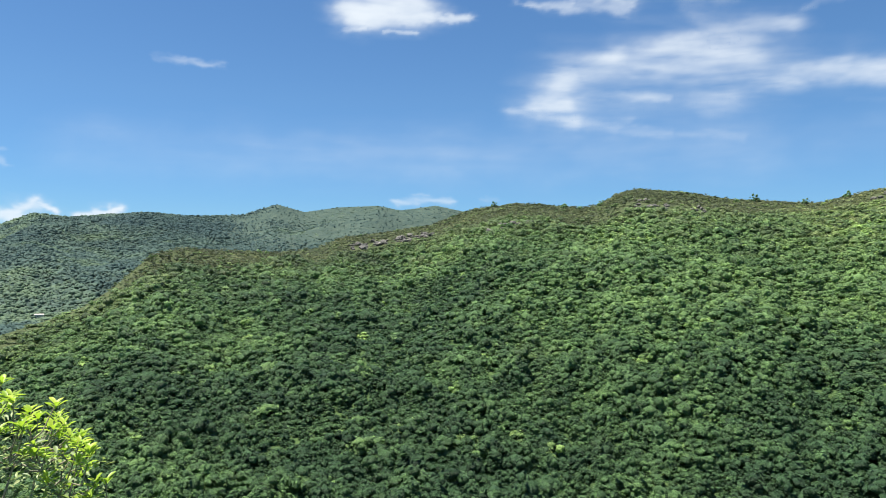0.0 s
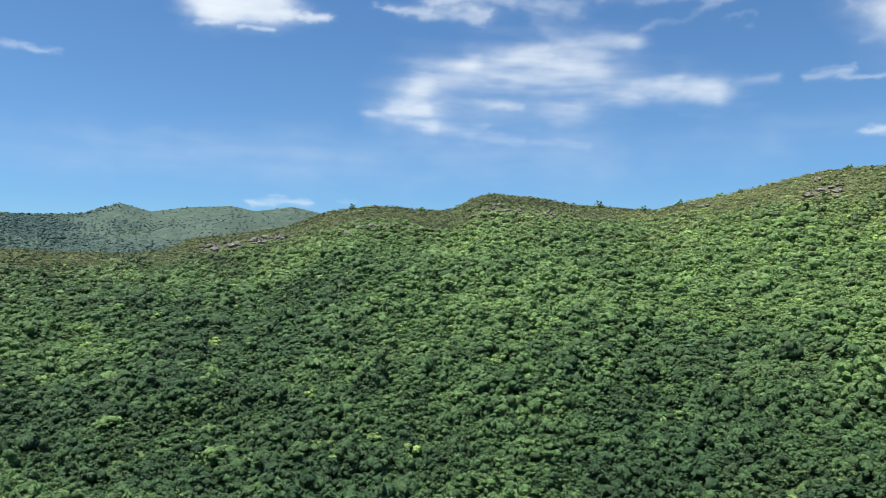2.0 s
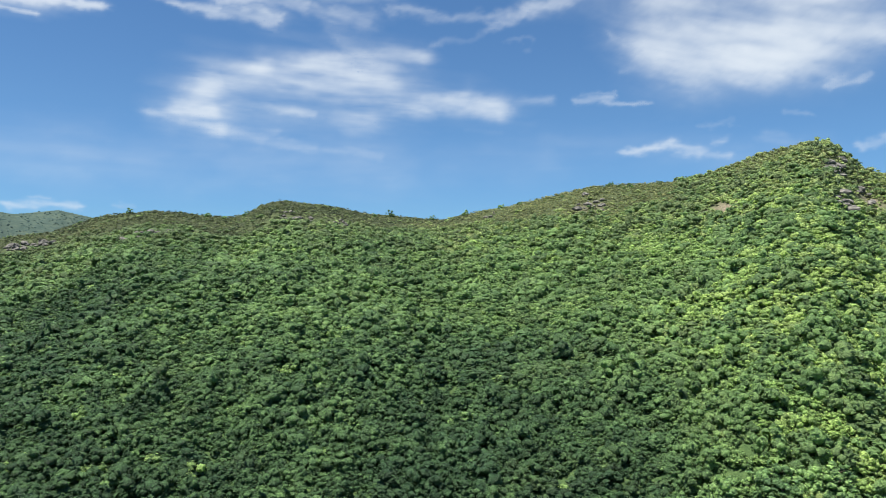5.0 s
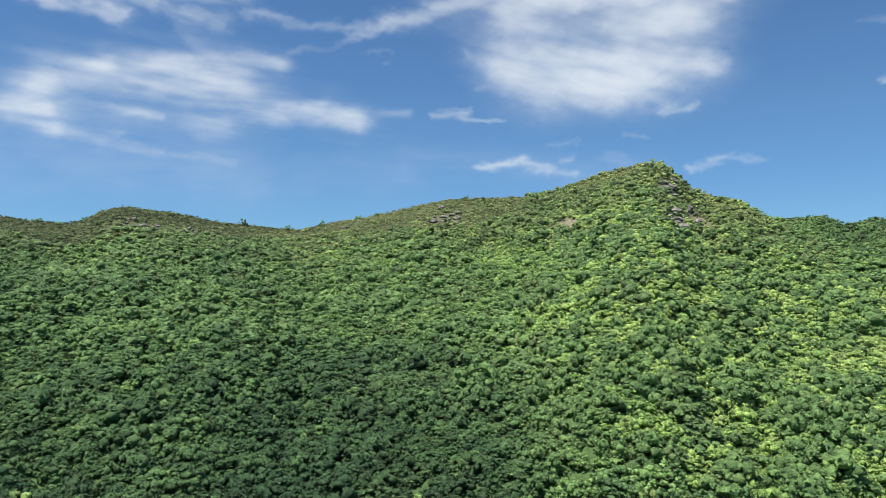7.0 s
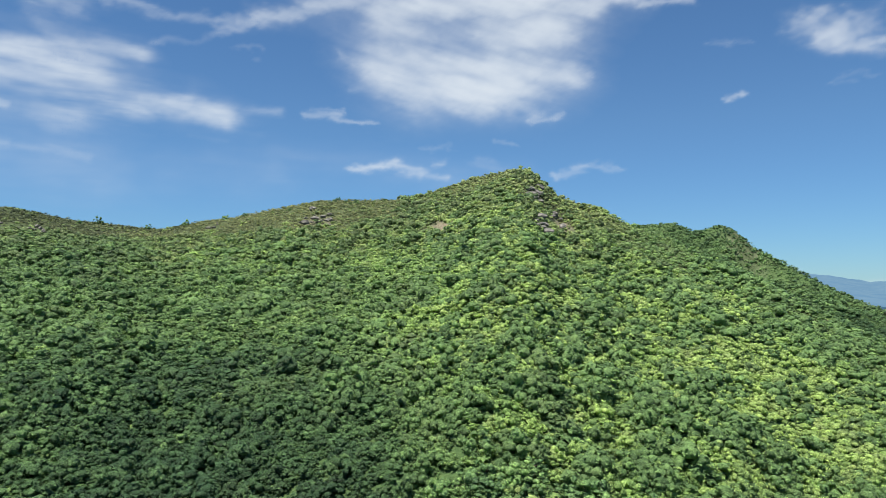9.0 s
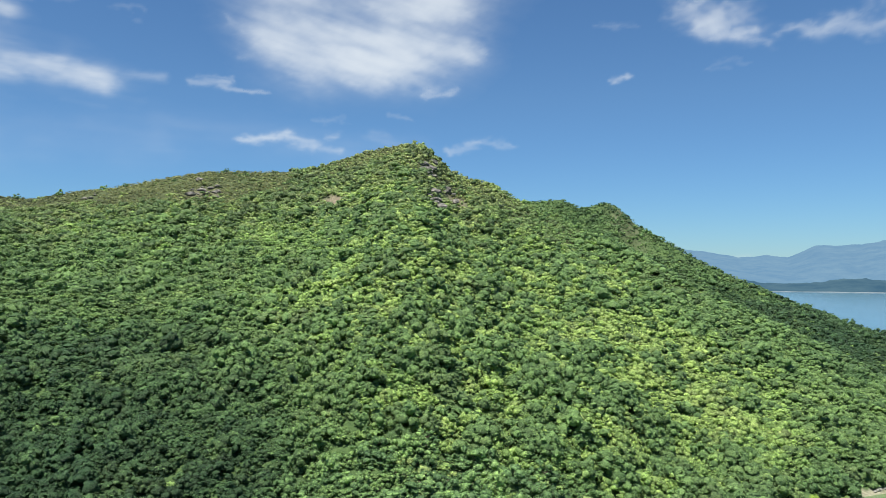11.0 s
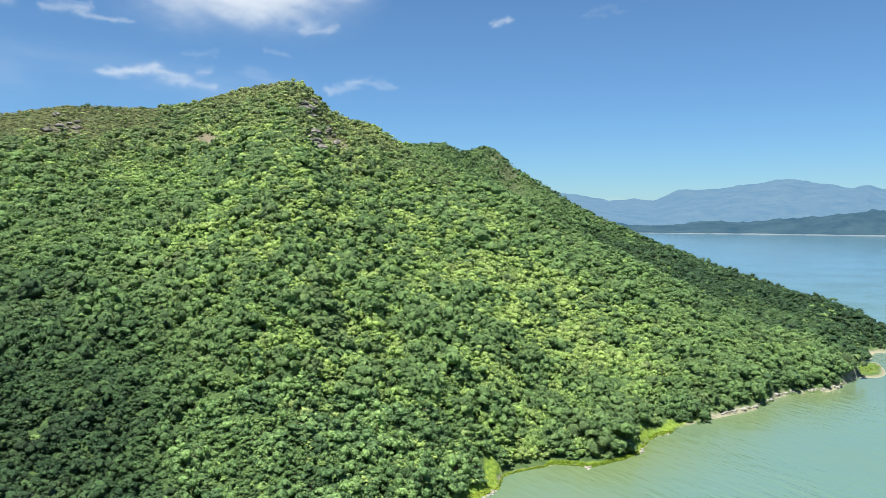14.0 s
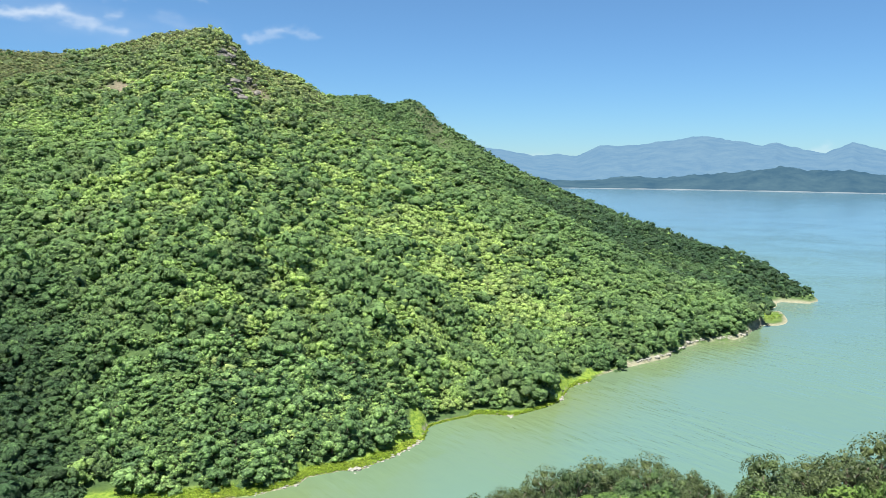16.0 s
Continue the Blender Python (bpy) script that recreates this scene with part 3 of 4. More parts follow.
cloud("long low wisp of cloud", [(5.4, 9.5, 8.6, 9.7, 0.37, 0.46), (8.6, 9.6, 10.6, 9.2, 0.54, 0.53), (10.6, 9.2, 12.6, 8.7, 0.37, 0.43), (11.6, 9.9, 12.2, 9.9, 0.37, 0.43), (10.6, 11.0, 12.6, 11.1, 0.29, 0.15), (14.8, 10.1, 17.0, 9.4, 0.66, 0.22), (16.6, 11.4, 18.1, 11.2, 0.25, 0.15)], 800, 0.5, 0.4, -8, 0.09)
cloud("short slanting wisp of cloud", [(19.4, 13.0, 21.4, 13.5, 0.33, 0.40)], 900, 0.4, 0.4, 15, 0.09)
cloud("soft wisp of cloud beside the peak", [(20.9, 8.9, 23.4, 9.3, 0.37, 0.37), (23.0, 9.3, 25.7, 9.3, 0.37, 0.40)], 1000, 0.5, 0.4, 6, 0.09)
cloud("puffy broken cloud", [(38.8, 18.3, 39.5, 18.7, 0.67, 0.37), (39.6, 17.0, 41.4, 17.3, 0.86, 0.34), (40.3, 16.4, 42.7, 16.0, 0.67, 0.31), (41.4, 17.1, 43.4, 17.5, 1.06, 0.31), (32.4, 17.9, 34.1, 17.4, 0.38, 0.19), (39.9, 14.1, 42.0, 14.3, 0.29, 0.15)], 1100, 1.2, 0.3, 20, 0.16)
cloud("tiny tuft of cloud", [(33.2, 13.8, 34.0, 14.1, 0.29, 0.37)], 1200, 0.4, 0.4, 25, 0.09)
cloud("broken white cloud", [(38.3, 18.0, 41.4, 17.0, 1.06, 0.50), (39.7, 16.8, 43.4, 16.2, 0.67, 0.40), (45.9, 16.0, 48.0, 16.3, 0.62, 0.31), (48.0, 16.6, 52.3, 16.2, 0.77, 0.40), (32.2, 17.8, 34.1, 17.5, 0.43, 0.19), (39.7, 14.3, 42.0, 14.3, 0.24, 0.12)], 1300, 1.2, 0.3, 10, 0.16)
cloud("bright piled cloud low on the horizon", [(-66.6, 3.4, -65.6, 3.6, 0.50, 1.00), (-65.5, 3.9, -64.7, 4.2, 0.54, 1.00), (-64.3, 3.9, -63.8, 3.7, 0.33, 1.00)], 1400, 0.7, 0.15, 0, 0.09)
cloud("bright flat cloud low on the horizon", [(-62.1, 3.7, -59.2, 4.0, 0.37, 1.00), (-61.2, 4.1, -60.0, 4.2, 0.33, 0.90)], 1500, 0.6, 0.2, 0, 0.09)
cloud("pale cloud bank behind the far hills", [(-39.3, 4.9, -34.7, 5.2, 0.37, 0.50), (-37.6, 5.5, -36.3, 5.6, 0.21, 0.37), (-32.1, 5.3, -31.3, 5.3, 0.21, 0.25)], 1600, 0.5, 0.3, -3, 0.09)
cloud("small pale cloud at the edge of view", [(-66.8, 7.0, -66.0, 7.1, 0.33, 0.31), (-66.8, 7.8, -66.0, 7.9, 0.25, 0.22)], 1700, 0.5, 0.3, -3, 0.09)
cloud("small cloud above the distant mountains", [(61.7, 1.2, 62.7, 1.1, 0.33, 0.28), (62.2, 1.4, 62.4, 1.4, 0.25, 0.31), (42.3, 0.6, 43.1, 0.6, 0.25, 0.19), (37.2, 1.4, 37.7, 1.4, 0.21, 0.31)], 1800, 0.5, 0.2, 0, 0.09)

# ---- trees ----
def ico():
    bm = bmesh.new()
    bmesh.ops.create_icosphere(bm, subdivisions=1, radius=1)
    v = np.array([p.co for p in bm.verts])
    f = np.array([[p.index for p in q.verts] for q in bm.faces])
    bm.free()
    return v, f


ICO_V, ICO_F = ico()


def crown_arrays(rg, lumps, tufts, leaf, core=1.0, cut=-0.35, low=-0.3):
    """A crown of radius about 1 over its base: a dome of leaf clumps, uneven in plan and height, with loose sprays on them."""
    V, F, n, solid, centres = [], [], 0, 0, []
    lobes, lean = rg.uniform(0, 6.28, 3), rg.normal(0, 0.12, 2)
    for i in range(lumps):
        g = i * 2.39996 + rg.uniform(-0.45, 0.45)
        up = 1 - (1 - low) * (i + rg.uniform(0.1, 0.9)) / lumps if lumps > 1 else 1.0
        out = math.sqrt(max(1 - up * up, 0))
        d = np.array([out * math.cos(g), out * math.sin(g), up])
        size = min(1.18 * math.sqrt((1 - low) / lumps), 0.9) * rg.uniform(0.68, 1.28)
        reach = (1 + 0.16 * math.sin(2 * g + lobes[0]) + 0.10 * math.sin(3 * g + lobes[1])) * rg.uniform(0.74, 1.16)
        c = d * max(reach - 0.55 * size, 0) + np.array([lean[0] * up, lean[1] * up, 0])
        v = ICO_V * (1 + rg.uniform(-0.28, 0.28, (len(ICO_V), 1))) * size * np.array([1.08, 1.08, 0.74])
        f = ICO_F[(v[ICO_F].mean(1) @ d) > cut * size]
        V.append(v * core + c), F.append(f + n)
        n += len(v)
        solid += len(f)
        centres.append((c, size))
    w = np.array([s for _, s in centres]) ** 2
    for _ in range(tufts):
        c, s = centres[rg.choice(len(centres), p=w / w.sum())]
        d = rg.normal(size=3) + c * 0.8
        d[2] = abs(d[2]) - 0.25
        d /= np.linalg.norm(d)
        at = c + d * s * rg.uniform(0.85, 1.22) * np.array([1.06, 1.06, 0.8])
        up = 0.5 * d + np.array([0, 0, 0.75]) + rg.normal(size=3) * 0.38
        up /= np.linalg.norm(up)
        a = np.cross(up, rg.normal(size=3))
        a /= np.linalg.norm(a)
        e = np.cross(up, a)
        k = leaf * rg.uniform(0.6, 1.3)
        V.append(np.array([at - a * k * 0.6 - e * k * 0.45, at + a * k * 0.7 - e * k * 0.3, at + e * k * 0.75 + up * k * 0.1]))
        F.append(np.array([[n, n + 1, n + 2]]))
        n += 3
    F = np.concatenate(F)
    return np.concatenate(V), F, np.arange(len(F)) < solid


def scatter(name, kinds, places, label, mat=None):
    """One joined wood. places: x, y, z of the crown's base, radius, height, tint."""
    V, F, M, T, D, n = [], [], [], [], [], 0
    pick = rng.integers(0, len(kinds), len(places))
    turn = rng.uniform(0, 2 * math.pi, len(places))
    for k, (v, f, m) in enumerate(kinds):
        p, g = places[pick == k], turn[pick == k]
        if not len(p):
            continue
        c, s = np.cos(g)[:, None], np.sin(g)[:, None]
        x, y, z = v[:, 0][None], v[:, 1][None], v[:, 2][None]
        w = np.stack([(x * c - y * s) * p[:, 3:4] + p[:, 0:1], (x * s + y * c) * p[:, 3:4] + p[:, 1:2], z * p[:, 4:5] + p[:, 2:3]], -1)
        V.append(w.reshape(-1, 3))
        F.append((f[None] + (np.arange(len(p)) * len(v))[:, None, None]).reshape(-1, 3) + n)
        M.append(np.tile(m, len(p)))
        T.append(np.repeat(p[:, 5], len(v)))
        D.append(np.repeat(p[:, 9] if p.shape[1] > 9 else 0 * p[:, 5], len(v)))
        n += len(p) * len(v)
    print(name, len(places), sum(len(f) for f in F))
    return thing(name, mesh_of(name, np.concatenate(V), np.concatenate(F), None, {"tint": np.concatenate(T), "dry": np.concatenate(D)}), mat or FOLIAGE, label, "trees", kind="stuff")


NEAR_KINDS = [crown_arrays(rng, 12, 110, 0.20, 0.95) for _ in range(16)]
MID_KINDS = [crown_arrays(rng, 7, 52, 0.23, 0.93, -0.1, -0.1) for _ in range(18)]
FAR_KINDS = [crown_arrays(rng, 3, 20, 0.30, 0.95, 0.0, 0.15) for _ in range(18)]
LOW_KINDS = [crown_arrays(rng, 1, 18, 0.32, 0.8, -0.1) for _ in range(12)]
TINY_KINDS = [crown_arrays(rng, 1, 5, 0.45, 0.9, -0.1) for _ in range(12)]

# the woods on the hill: one tree to each jittered cell
# bearing from, to, height on the slope, count and size of the rocks that show
ROCKY = ((-42.5, -36.2, 0.885, 60, 1.35), (-32.2, -28.4, 0.725, 22, 1.15), (-22, -15.5, 0.82, 32, 1.05), (-5.3, -4.3, 0.925, 5, 1.2), (1.6, 3.7, 0.87, 20, 1.4),
         (18.9, 19.9, 0.845, 18, 1.6), (19.2, 20.4, 0.715, 18, 1.7), (20.6, 21.5, 0.84, 12, 1.5))


def wood(step, r0, r1, size, flatness, uneven=0.42):
    """Places for trees between two distances: x, y, z, radius, height, tint, and the distance, bearing and ground."""
    gx, gy = np.meshgrid(np.arange(-620, 640, step), np.arange(20, 810, step), indexing="ij")
    gx, gy = gx.ravel() + rng.uniform(-0.48, 0.48, gx.size) * step, gy.ravel() + rng.uniform(-0.48, 0.48, gy.size) * step
    ok = (np.hypot(gx, gy) >= r0) & (np.hypot(gx, gy) < r1)
    gx, gy = gx[ok], gy[ok]
    z, s, r, b, foot = height(gx, gy)
    crest_r, second_r = crest(HILL + PEAK, b)[0], crest(SECOND, b)[0]
    limit = np.where(b > 48, second_r + 2, np.where(b > 22, second_r + 9, crest_r + 9))
    edge_t = bank(b) + 0.7 * size + np.where(b > 46, 0.4, 0.9) * wave(b / 0.8, 0 * b, 63)
    low = smooth(0.78, 0.92, s + 0.07 * rough(gx / 30, gy / 30, 61) + 0.05 * smooth(-36, -31, b) * smooth(-10, -15, b)) * (b < 9)
    bald = 0.95 * np.exp(-((b - 12.1) / 1.1) ** 2 - ((s - 0.745) / 0.035) ** 2) + 0.8 * np.exp(-((b - 14.0) / 0.8) ** 2 - ((s - 0.655) / 0.03) ** 2) + 0.6 * np.exp(-((b - 21.5) / 0.9) ** 2 - ((s - 0.83) / 0.05) ** 2)
    for b0, b1, s0, _, _ in ROCKY:
        bald += smooth(b0 - 0.5, b0 + 0.3, b) * smooth(b1 + 0.5, b1 - 0.3, b) * np.exp(-((s - s0) / (0.04 if b0 > 15 else 0.024)) ** 2)
    bald += 0.42 * np.exp(-((b - 34.4) / 1.4) ** 2) * smooth(85, 35, second_r - r) * (r > 560)
    keep = (np.abs(b) < 68) & (z > np.where(b > 59.4, 1.3, np.where(b > 45.5, 0.3, 0.9))) & (from_shore(gx, gy, r, b, foot) > np.where(b > 8, edge_t, -25)) & (r < limit)
    keep &= rng.uniform(0, 1, gx.size) > np.clip(0.6 * low + 0.9 * bald, 0, 0.93)
    keep &= ~((b > 36) & (r < 170)) & (on_spit(gx, gy) > np.where(b > 58.9, 0.8, 0.1))
    x, y, z, r, b, s, low = (a[keep] for a in (gx, gy, z, r, b, s, low))
    n = len(x)
    spread = np.exp(rng.normal(0, 0.42, n)) * np.where(rng.uniform(0, 1, n) < 0.05, 1.5, 1.0)
    radius = np.clip(size * spread, 0.74 * size, 2.0 * size) * (1 - 0.22 * smooth(0.7, 1.0, s) * (b < 28) - 0.25 * low)
    radius *= (1 + 0.26 * rough(x / 30, y / 30, 101, 3)) * (1 - 0.3 * smooth(640, 680, r))
    tall = radius * rng.uniform(1.1 - uneven, 1.1 + uneven, n) * flatness * (1 - 0.3 * low)
    stem = radius * rng.uniform(0.0, 0.55, n) * flatness * (1 - 0.8 * low)
    # sunny: the sunlit flank, put into the leaf tint as a lighter green
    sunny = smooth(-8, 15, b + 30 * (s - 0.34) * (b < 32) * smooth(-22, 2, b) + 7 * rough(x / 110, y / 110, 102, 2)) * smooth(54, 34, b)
    # tint also paints in cloud shade at the foot and the turned-away flanks
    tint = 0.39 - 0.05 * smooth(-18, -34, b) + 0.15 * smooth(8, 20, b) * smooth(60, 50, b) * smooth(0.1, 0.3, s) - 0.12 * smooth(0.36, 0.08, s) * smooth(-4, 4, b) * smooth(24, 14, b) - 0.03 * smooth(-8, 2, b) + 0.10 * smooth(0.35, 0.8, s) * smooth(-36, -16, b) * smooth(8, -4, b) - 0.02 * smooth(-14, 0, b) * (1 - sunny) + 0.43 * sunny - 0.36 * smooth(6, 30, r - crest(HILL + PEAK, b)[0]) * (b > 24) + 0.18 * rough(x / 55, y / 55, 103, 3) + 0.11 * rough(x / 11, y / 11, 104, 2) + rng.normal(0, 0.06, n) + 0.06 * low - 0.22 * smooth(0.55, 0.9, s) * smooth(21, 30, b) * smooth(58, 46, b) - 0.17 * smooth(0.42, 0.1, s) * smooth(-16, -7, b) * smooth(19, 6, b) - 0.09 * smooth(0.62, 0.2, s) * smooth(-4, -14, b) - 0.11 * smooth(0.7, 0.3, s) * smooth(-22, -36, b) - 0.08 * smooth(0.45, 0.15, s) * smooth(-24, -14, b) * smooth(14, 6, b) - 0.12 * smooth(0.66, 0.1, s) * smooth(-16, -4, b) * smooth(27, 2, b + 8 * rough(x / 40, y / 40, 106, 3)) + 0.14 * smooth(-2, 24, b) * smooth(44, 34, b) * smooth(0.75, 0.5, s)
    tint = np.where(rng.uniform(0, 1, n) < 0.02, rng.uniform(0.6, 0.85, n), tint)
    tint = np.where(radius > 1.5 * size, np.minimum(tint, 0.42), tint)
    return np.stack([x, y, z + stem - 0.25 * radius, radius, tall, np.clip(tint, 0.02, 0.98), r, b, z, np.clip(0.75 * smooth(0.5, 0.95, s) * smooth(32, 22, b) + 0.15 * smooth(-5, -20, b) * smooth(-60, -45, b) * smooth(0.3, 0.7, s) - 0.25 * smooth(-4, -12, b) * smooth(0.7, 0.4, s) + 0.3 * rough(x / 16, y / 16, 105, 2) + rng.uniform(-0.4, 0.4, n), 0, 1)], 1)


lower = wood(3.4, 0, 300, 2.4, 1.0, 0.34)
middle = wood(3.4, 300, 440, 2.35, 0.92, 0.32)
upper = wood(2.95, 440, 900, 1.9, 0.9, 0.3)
order = np.argsort(lower[:, 6] - 60 * (lower[:, 7] > 10))
rest = np.ones(len(lower), bool)
rest[order[:295]] = False
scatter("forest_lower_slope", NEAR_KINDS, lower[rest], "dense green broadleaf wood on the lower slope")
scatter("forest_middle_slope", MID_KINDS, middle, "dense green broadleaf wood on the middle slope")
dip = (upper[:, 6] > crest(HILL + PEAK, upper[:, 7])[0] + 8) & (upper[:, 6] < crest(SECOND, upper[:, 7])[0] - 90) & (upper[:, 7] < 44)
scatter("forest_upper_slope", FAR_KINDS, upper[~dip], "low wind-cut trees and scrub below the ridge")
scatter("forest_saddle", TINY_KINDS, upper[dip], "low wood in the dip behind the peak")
places = np.concatenate([lower, middle])
r = places[:, 6]

# undergrowth that closes the floor between the crowns
m = rng.uniform(0, 1, len(r)) < np.where(places[:, 7] < 4, 0.9, np.where(r < 300, 0.55, 0.0))
under = places[m].copy()
under[:, 0] += rng.uniform(-2.5, 2.5, m.sum())
under[:, 1] += rng.uniform(-2.5, 2.5, m.sum())
under[:, 2] = height(under[:, 0], under[:, 1])[0] + 0.1
under[:, 3] = np.minimum(under[:, 3] * 1.2, 2.7)
under[:, 4] = np.minimum(under[:, 4] * 0.7, 1.9)
under[:, 5] = np.clip(under[:, 5] + rng.normal(0.02, 0.12, m.sum()), 0, 1)
scatter("undergrowth", LOW_KINDS, under, "shrubs and creepers between the trees")

# scrub on the windy ridge
qx, qy = np.meshgrid(np.arange(-600, 330, 2.5), np.arange(150, 640, 2.5), indexing="ij")
qx, qy = qx.ravel() + rng.uniform(-1, 1, qx.size), qy.ravel() + rng.uniform(-1, 1, qy.size)
qz, qs, qr, qb, _ = height(qx, qy)
heath = smooth(0.77, 0.91, qs + 0.07 * rough(qx / 30, qy / 30, 61) + 0.05 * smooth(-36, -31, qb) * smooth(-10, -15, qb)) * (qr < crest(HILL + PEAK, qb)[0] + 6) * smooth(-62, -54, qb) * (qb < 24)
for b0, b1, s0, _, _ in ROCKY:
    heath *= 1 - 0.9 * smooth(b0 - 0.5, b0 + 0.3, qb) * smooth(b1 + 0.5, b1 - 0.3, qb) * np.exp(-((qs - s0 + 0.012) / 0.03) ** 2)
k = rng.uniform(0, 1, qx.size) < heath * (1.0 + 0.4 * wave(qx / 12, qy / 12, 131))
qp = np.stack([qx, qy, qz - 0.25, rng.uniform(0.8, 1.9, qx.size), rng.uniform(0.6, 1.5, qx.size), np.clip(0.27 + 0.2 * rough(qx / 25, qy / 25, 132, 2) + 0.5 * smooth(-14, -4, qb) + rng.normal(0, 0.15, qx.size), 0, 1)], 1)[k]
scatter("ridge_scrub", LOW_KINDS, qp, "low olive-brown scrub and grass along the ridge", SCRUB)

# rank grass on the bank
n = 3400
gb = rng.uniform(11, 47, n)
gd = np.interp(gb, [p[0] for p in FOOT], [p[1] for p in FOOT]) + rng.uniform(0.8, 1.0, n) * bank(gb) * rng.uniform(0.2, 1.4, n)
gx, gy = gd * np.sin(np.radians(gb)), gd * np.cos(np.radians(gb))
along, across = rng.uniform(-12, 10, 120), rng.uniform(-5, 5, 120)
gx[:120], gy[:120] = 365 + 0.95 * along - 0.3 * across, 216 + 0.3 * along + 0.95 * across
gz = height(gx, gy)[0]
LUSH = foliage("rank_grass", False, 5.0, [(0.0, (0.15, 0.26, 0.030)), (0.5, (0.25, 0.37, 0.044)), (1.0, (0.35, 0.45, 0.07))])
scatter("bank_grass", LOW_KINDS, np.stack([gx, gy, gz - 0.12, rng.uniform(0.25, 0.7, n), rng.uniform(0.2, 0.5, n), np.clip(0.5 + 0.25 * rough(gx / 9, gy / 9, 141, 2) + rng.normal(0, 0.12, n), 0, 1)], 1), "bright rank grass along the bank", LUSH)

# far woods on the range to the west, air haze mixed into leaf colour
fx, fy = np.meshgrid(np.arange(-2100, -300, 6), np.arange(300, 2050, 6), indexing="ij")
fx, fy = fx.ravel() + rng.uniform(-5, 5, fx.size), fy.ravel() + rng.uniform(-5, 5, fy.size)
fz, _, fr, fb, _ = height(fx, fy)
open_grass = smooth(-52, -46, fb + 4 * rough(fx / 200, fy / 200, 113, 2)) * smooth(90, 150, fz)
k = (fr > 800) & (fr < 2030) & (fb > -68) & (fb < -30) & (fz > 6) & (rng.uniform(0, 1, fx.size) > 0.80 * open_grass)
fp = np.stack([fx, fy, fz - 2.0, np.clip((4.3 - 1.9 * open_grass) * np.exp(rng.normal(0, 0.25, fx.size)), 1.6, 7.0), rng.uniform(3.4, 5.0, fx.size) * (1 - 0.3 * open_grass), np.clip(0.30 + 0.35 * smooth(1350, 950, fr) + 0.16 * open_grass + 0.42 * rough(fx / 160, fy / 160, 111, 3) + 0.2 * rough(fx / 40, fy / 40, 112, 2) + rng.normal(0, 0.07, fx.size), 0, 1)], 1)[k]
DOT_KINDS = [crown_arrays(rng, 1, 2, 0.45, 1.0, -0.1) for _ in range(12)]
HAZY_LEAVES = foliage("hazy_far_leaves", False, 0.5, [(0.0, (0.056, 0.096, 0.096)), (0.5, (0.082, 0.130, 0.112)), (1.0, (0.145, 0.208, 0.128))], speckle=0.3)
HAZY_LEAVES.node_tree.nodes["Principled BSDF"].inputs["Specular IOR Level"].default_value = 0.05
scatter("backdrop_far_woods", DOT_KINDS, fp, "hazy woods over the distant range", HAZY_LEAVES)


def limb(bm, a, b, r0, r1, sides=6):
    a, b = Vector(a), Vector(b)
    turn = (b - a).to_track_quat("Z", "Y")
    rings_ = [[bm.verts.new(p + turn @ Vector((q * math.cos(g), q * math.sin(g), 0))) for g in (2 * math.pi * i / sides for i in range(sides))] for p, q in ((a, r0), (a.lerp(b, 0.5), (r0 + r1) / 2), (b, r1))]
    for lo, hi in zip(rings_, rings_[1:]):
        for i in range(sides):
            bm.faces.new((lo[i], lo[(i + 1) % sides], hi[(i + 1) % sides], hi[i]))


def broadleaf(name, rg, lumps, tufts, leaf, mat, label, stem=0.55, core=1.0):
    """A tree of crown radius 1 with its foot at the origin."""
    base = tagged(new(name), label, "tree", "trees along the shore")
    bm = bmesh.new()
    limb(bm, (0, 0, -0.3), (0.04, 0.02, stem + 0.25), 0.085, 0.055)
    for i in range(4):
        g = i * 1.6 + rg.uniform(-0.4, 0.4)
        limb(bm, (0.03, 0.01, stem + 0.05 * i - 0.1), (0.5 * math.cos(g), 0.5 * math.sin(g), stem + 0.45), 0.045, 0.018, 5)
    part("trunk", bm, BARK, base, is_smooth=True)
    v, f, m_ = crown_arrays(rg, lumps, tufts, leaf, core)
    v = v * np.array([1, 1, 1.15]) + np.array([0, 0, stem - 0.3])
    part("crown", mesh_of("crown", v, f, m_), mat, base)
    return base


LABEL = "round-crowned green broadleaf tree at the wood's edge"
models = [broadleaf("broadleaf_tree", rng, 24, 460, 0.10, TREE_LEAVES, LABEL, rng.uniform(0.15, 0.45), 0.95) for _ in range(8)]
homes = {}
for i in order[:295]:
    k = int(rng.integers(0, 8))
    px_, py_, rad_, tall_, pz_ = lower[i, 0], lower[i, 1], lower[i, 3] * 1.08, lower[i, 4] * 0.9, lower[i, 8]
    m4 = pose(px_, py_, pz_ - 0.1, 0, 0, rng.uniform(0, 360)) @ Matrix.Diagonal((rad_, rad_, tall_, 1))
    if k in homes:
        copy_thing(models[k], m4)
    else:
        homes[k] = m4
for k, m4 in homes.items():
    models[k].matrix_basis = m4

# ---- the near slope below the lookout ----
GREY_LEAVES = foliage("grey_green_leaves", True, 5.0, relief=0.3, speckle=0.6, stops=[(0.0, (0.034, 0.066, 0.026)), (0.5, (0.070, 0.108, 0.042)), (1.0, (0.115, 0.148, 0.062))])
DARK_LEAVES = foliage("dark_green_leaves", True, 5.0, relief=0.4, speckle=0.6, stops=[(0.0, (0.030, 0.066, 0.028)), (0.5, (0.062, 0.112, 0.042)), (1.0, (0.10, 0.16, 0.055))])
OLIVE_LEAVES = foliage("olive_leaves", True, 5.0, relief=0.3, speckle=0.6, stops=[(0.0, (0.050, 0.076, 0.030)), (0.5, (0.088, 0.118, 0.046)), (1.0, (0.135, 0.160, 0.068))])
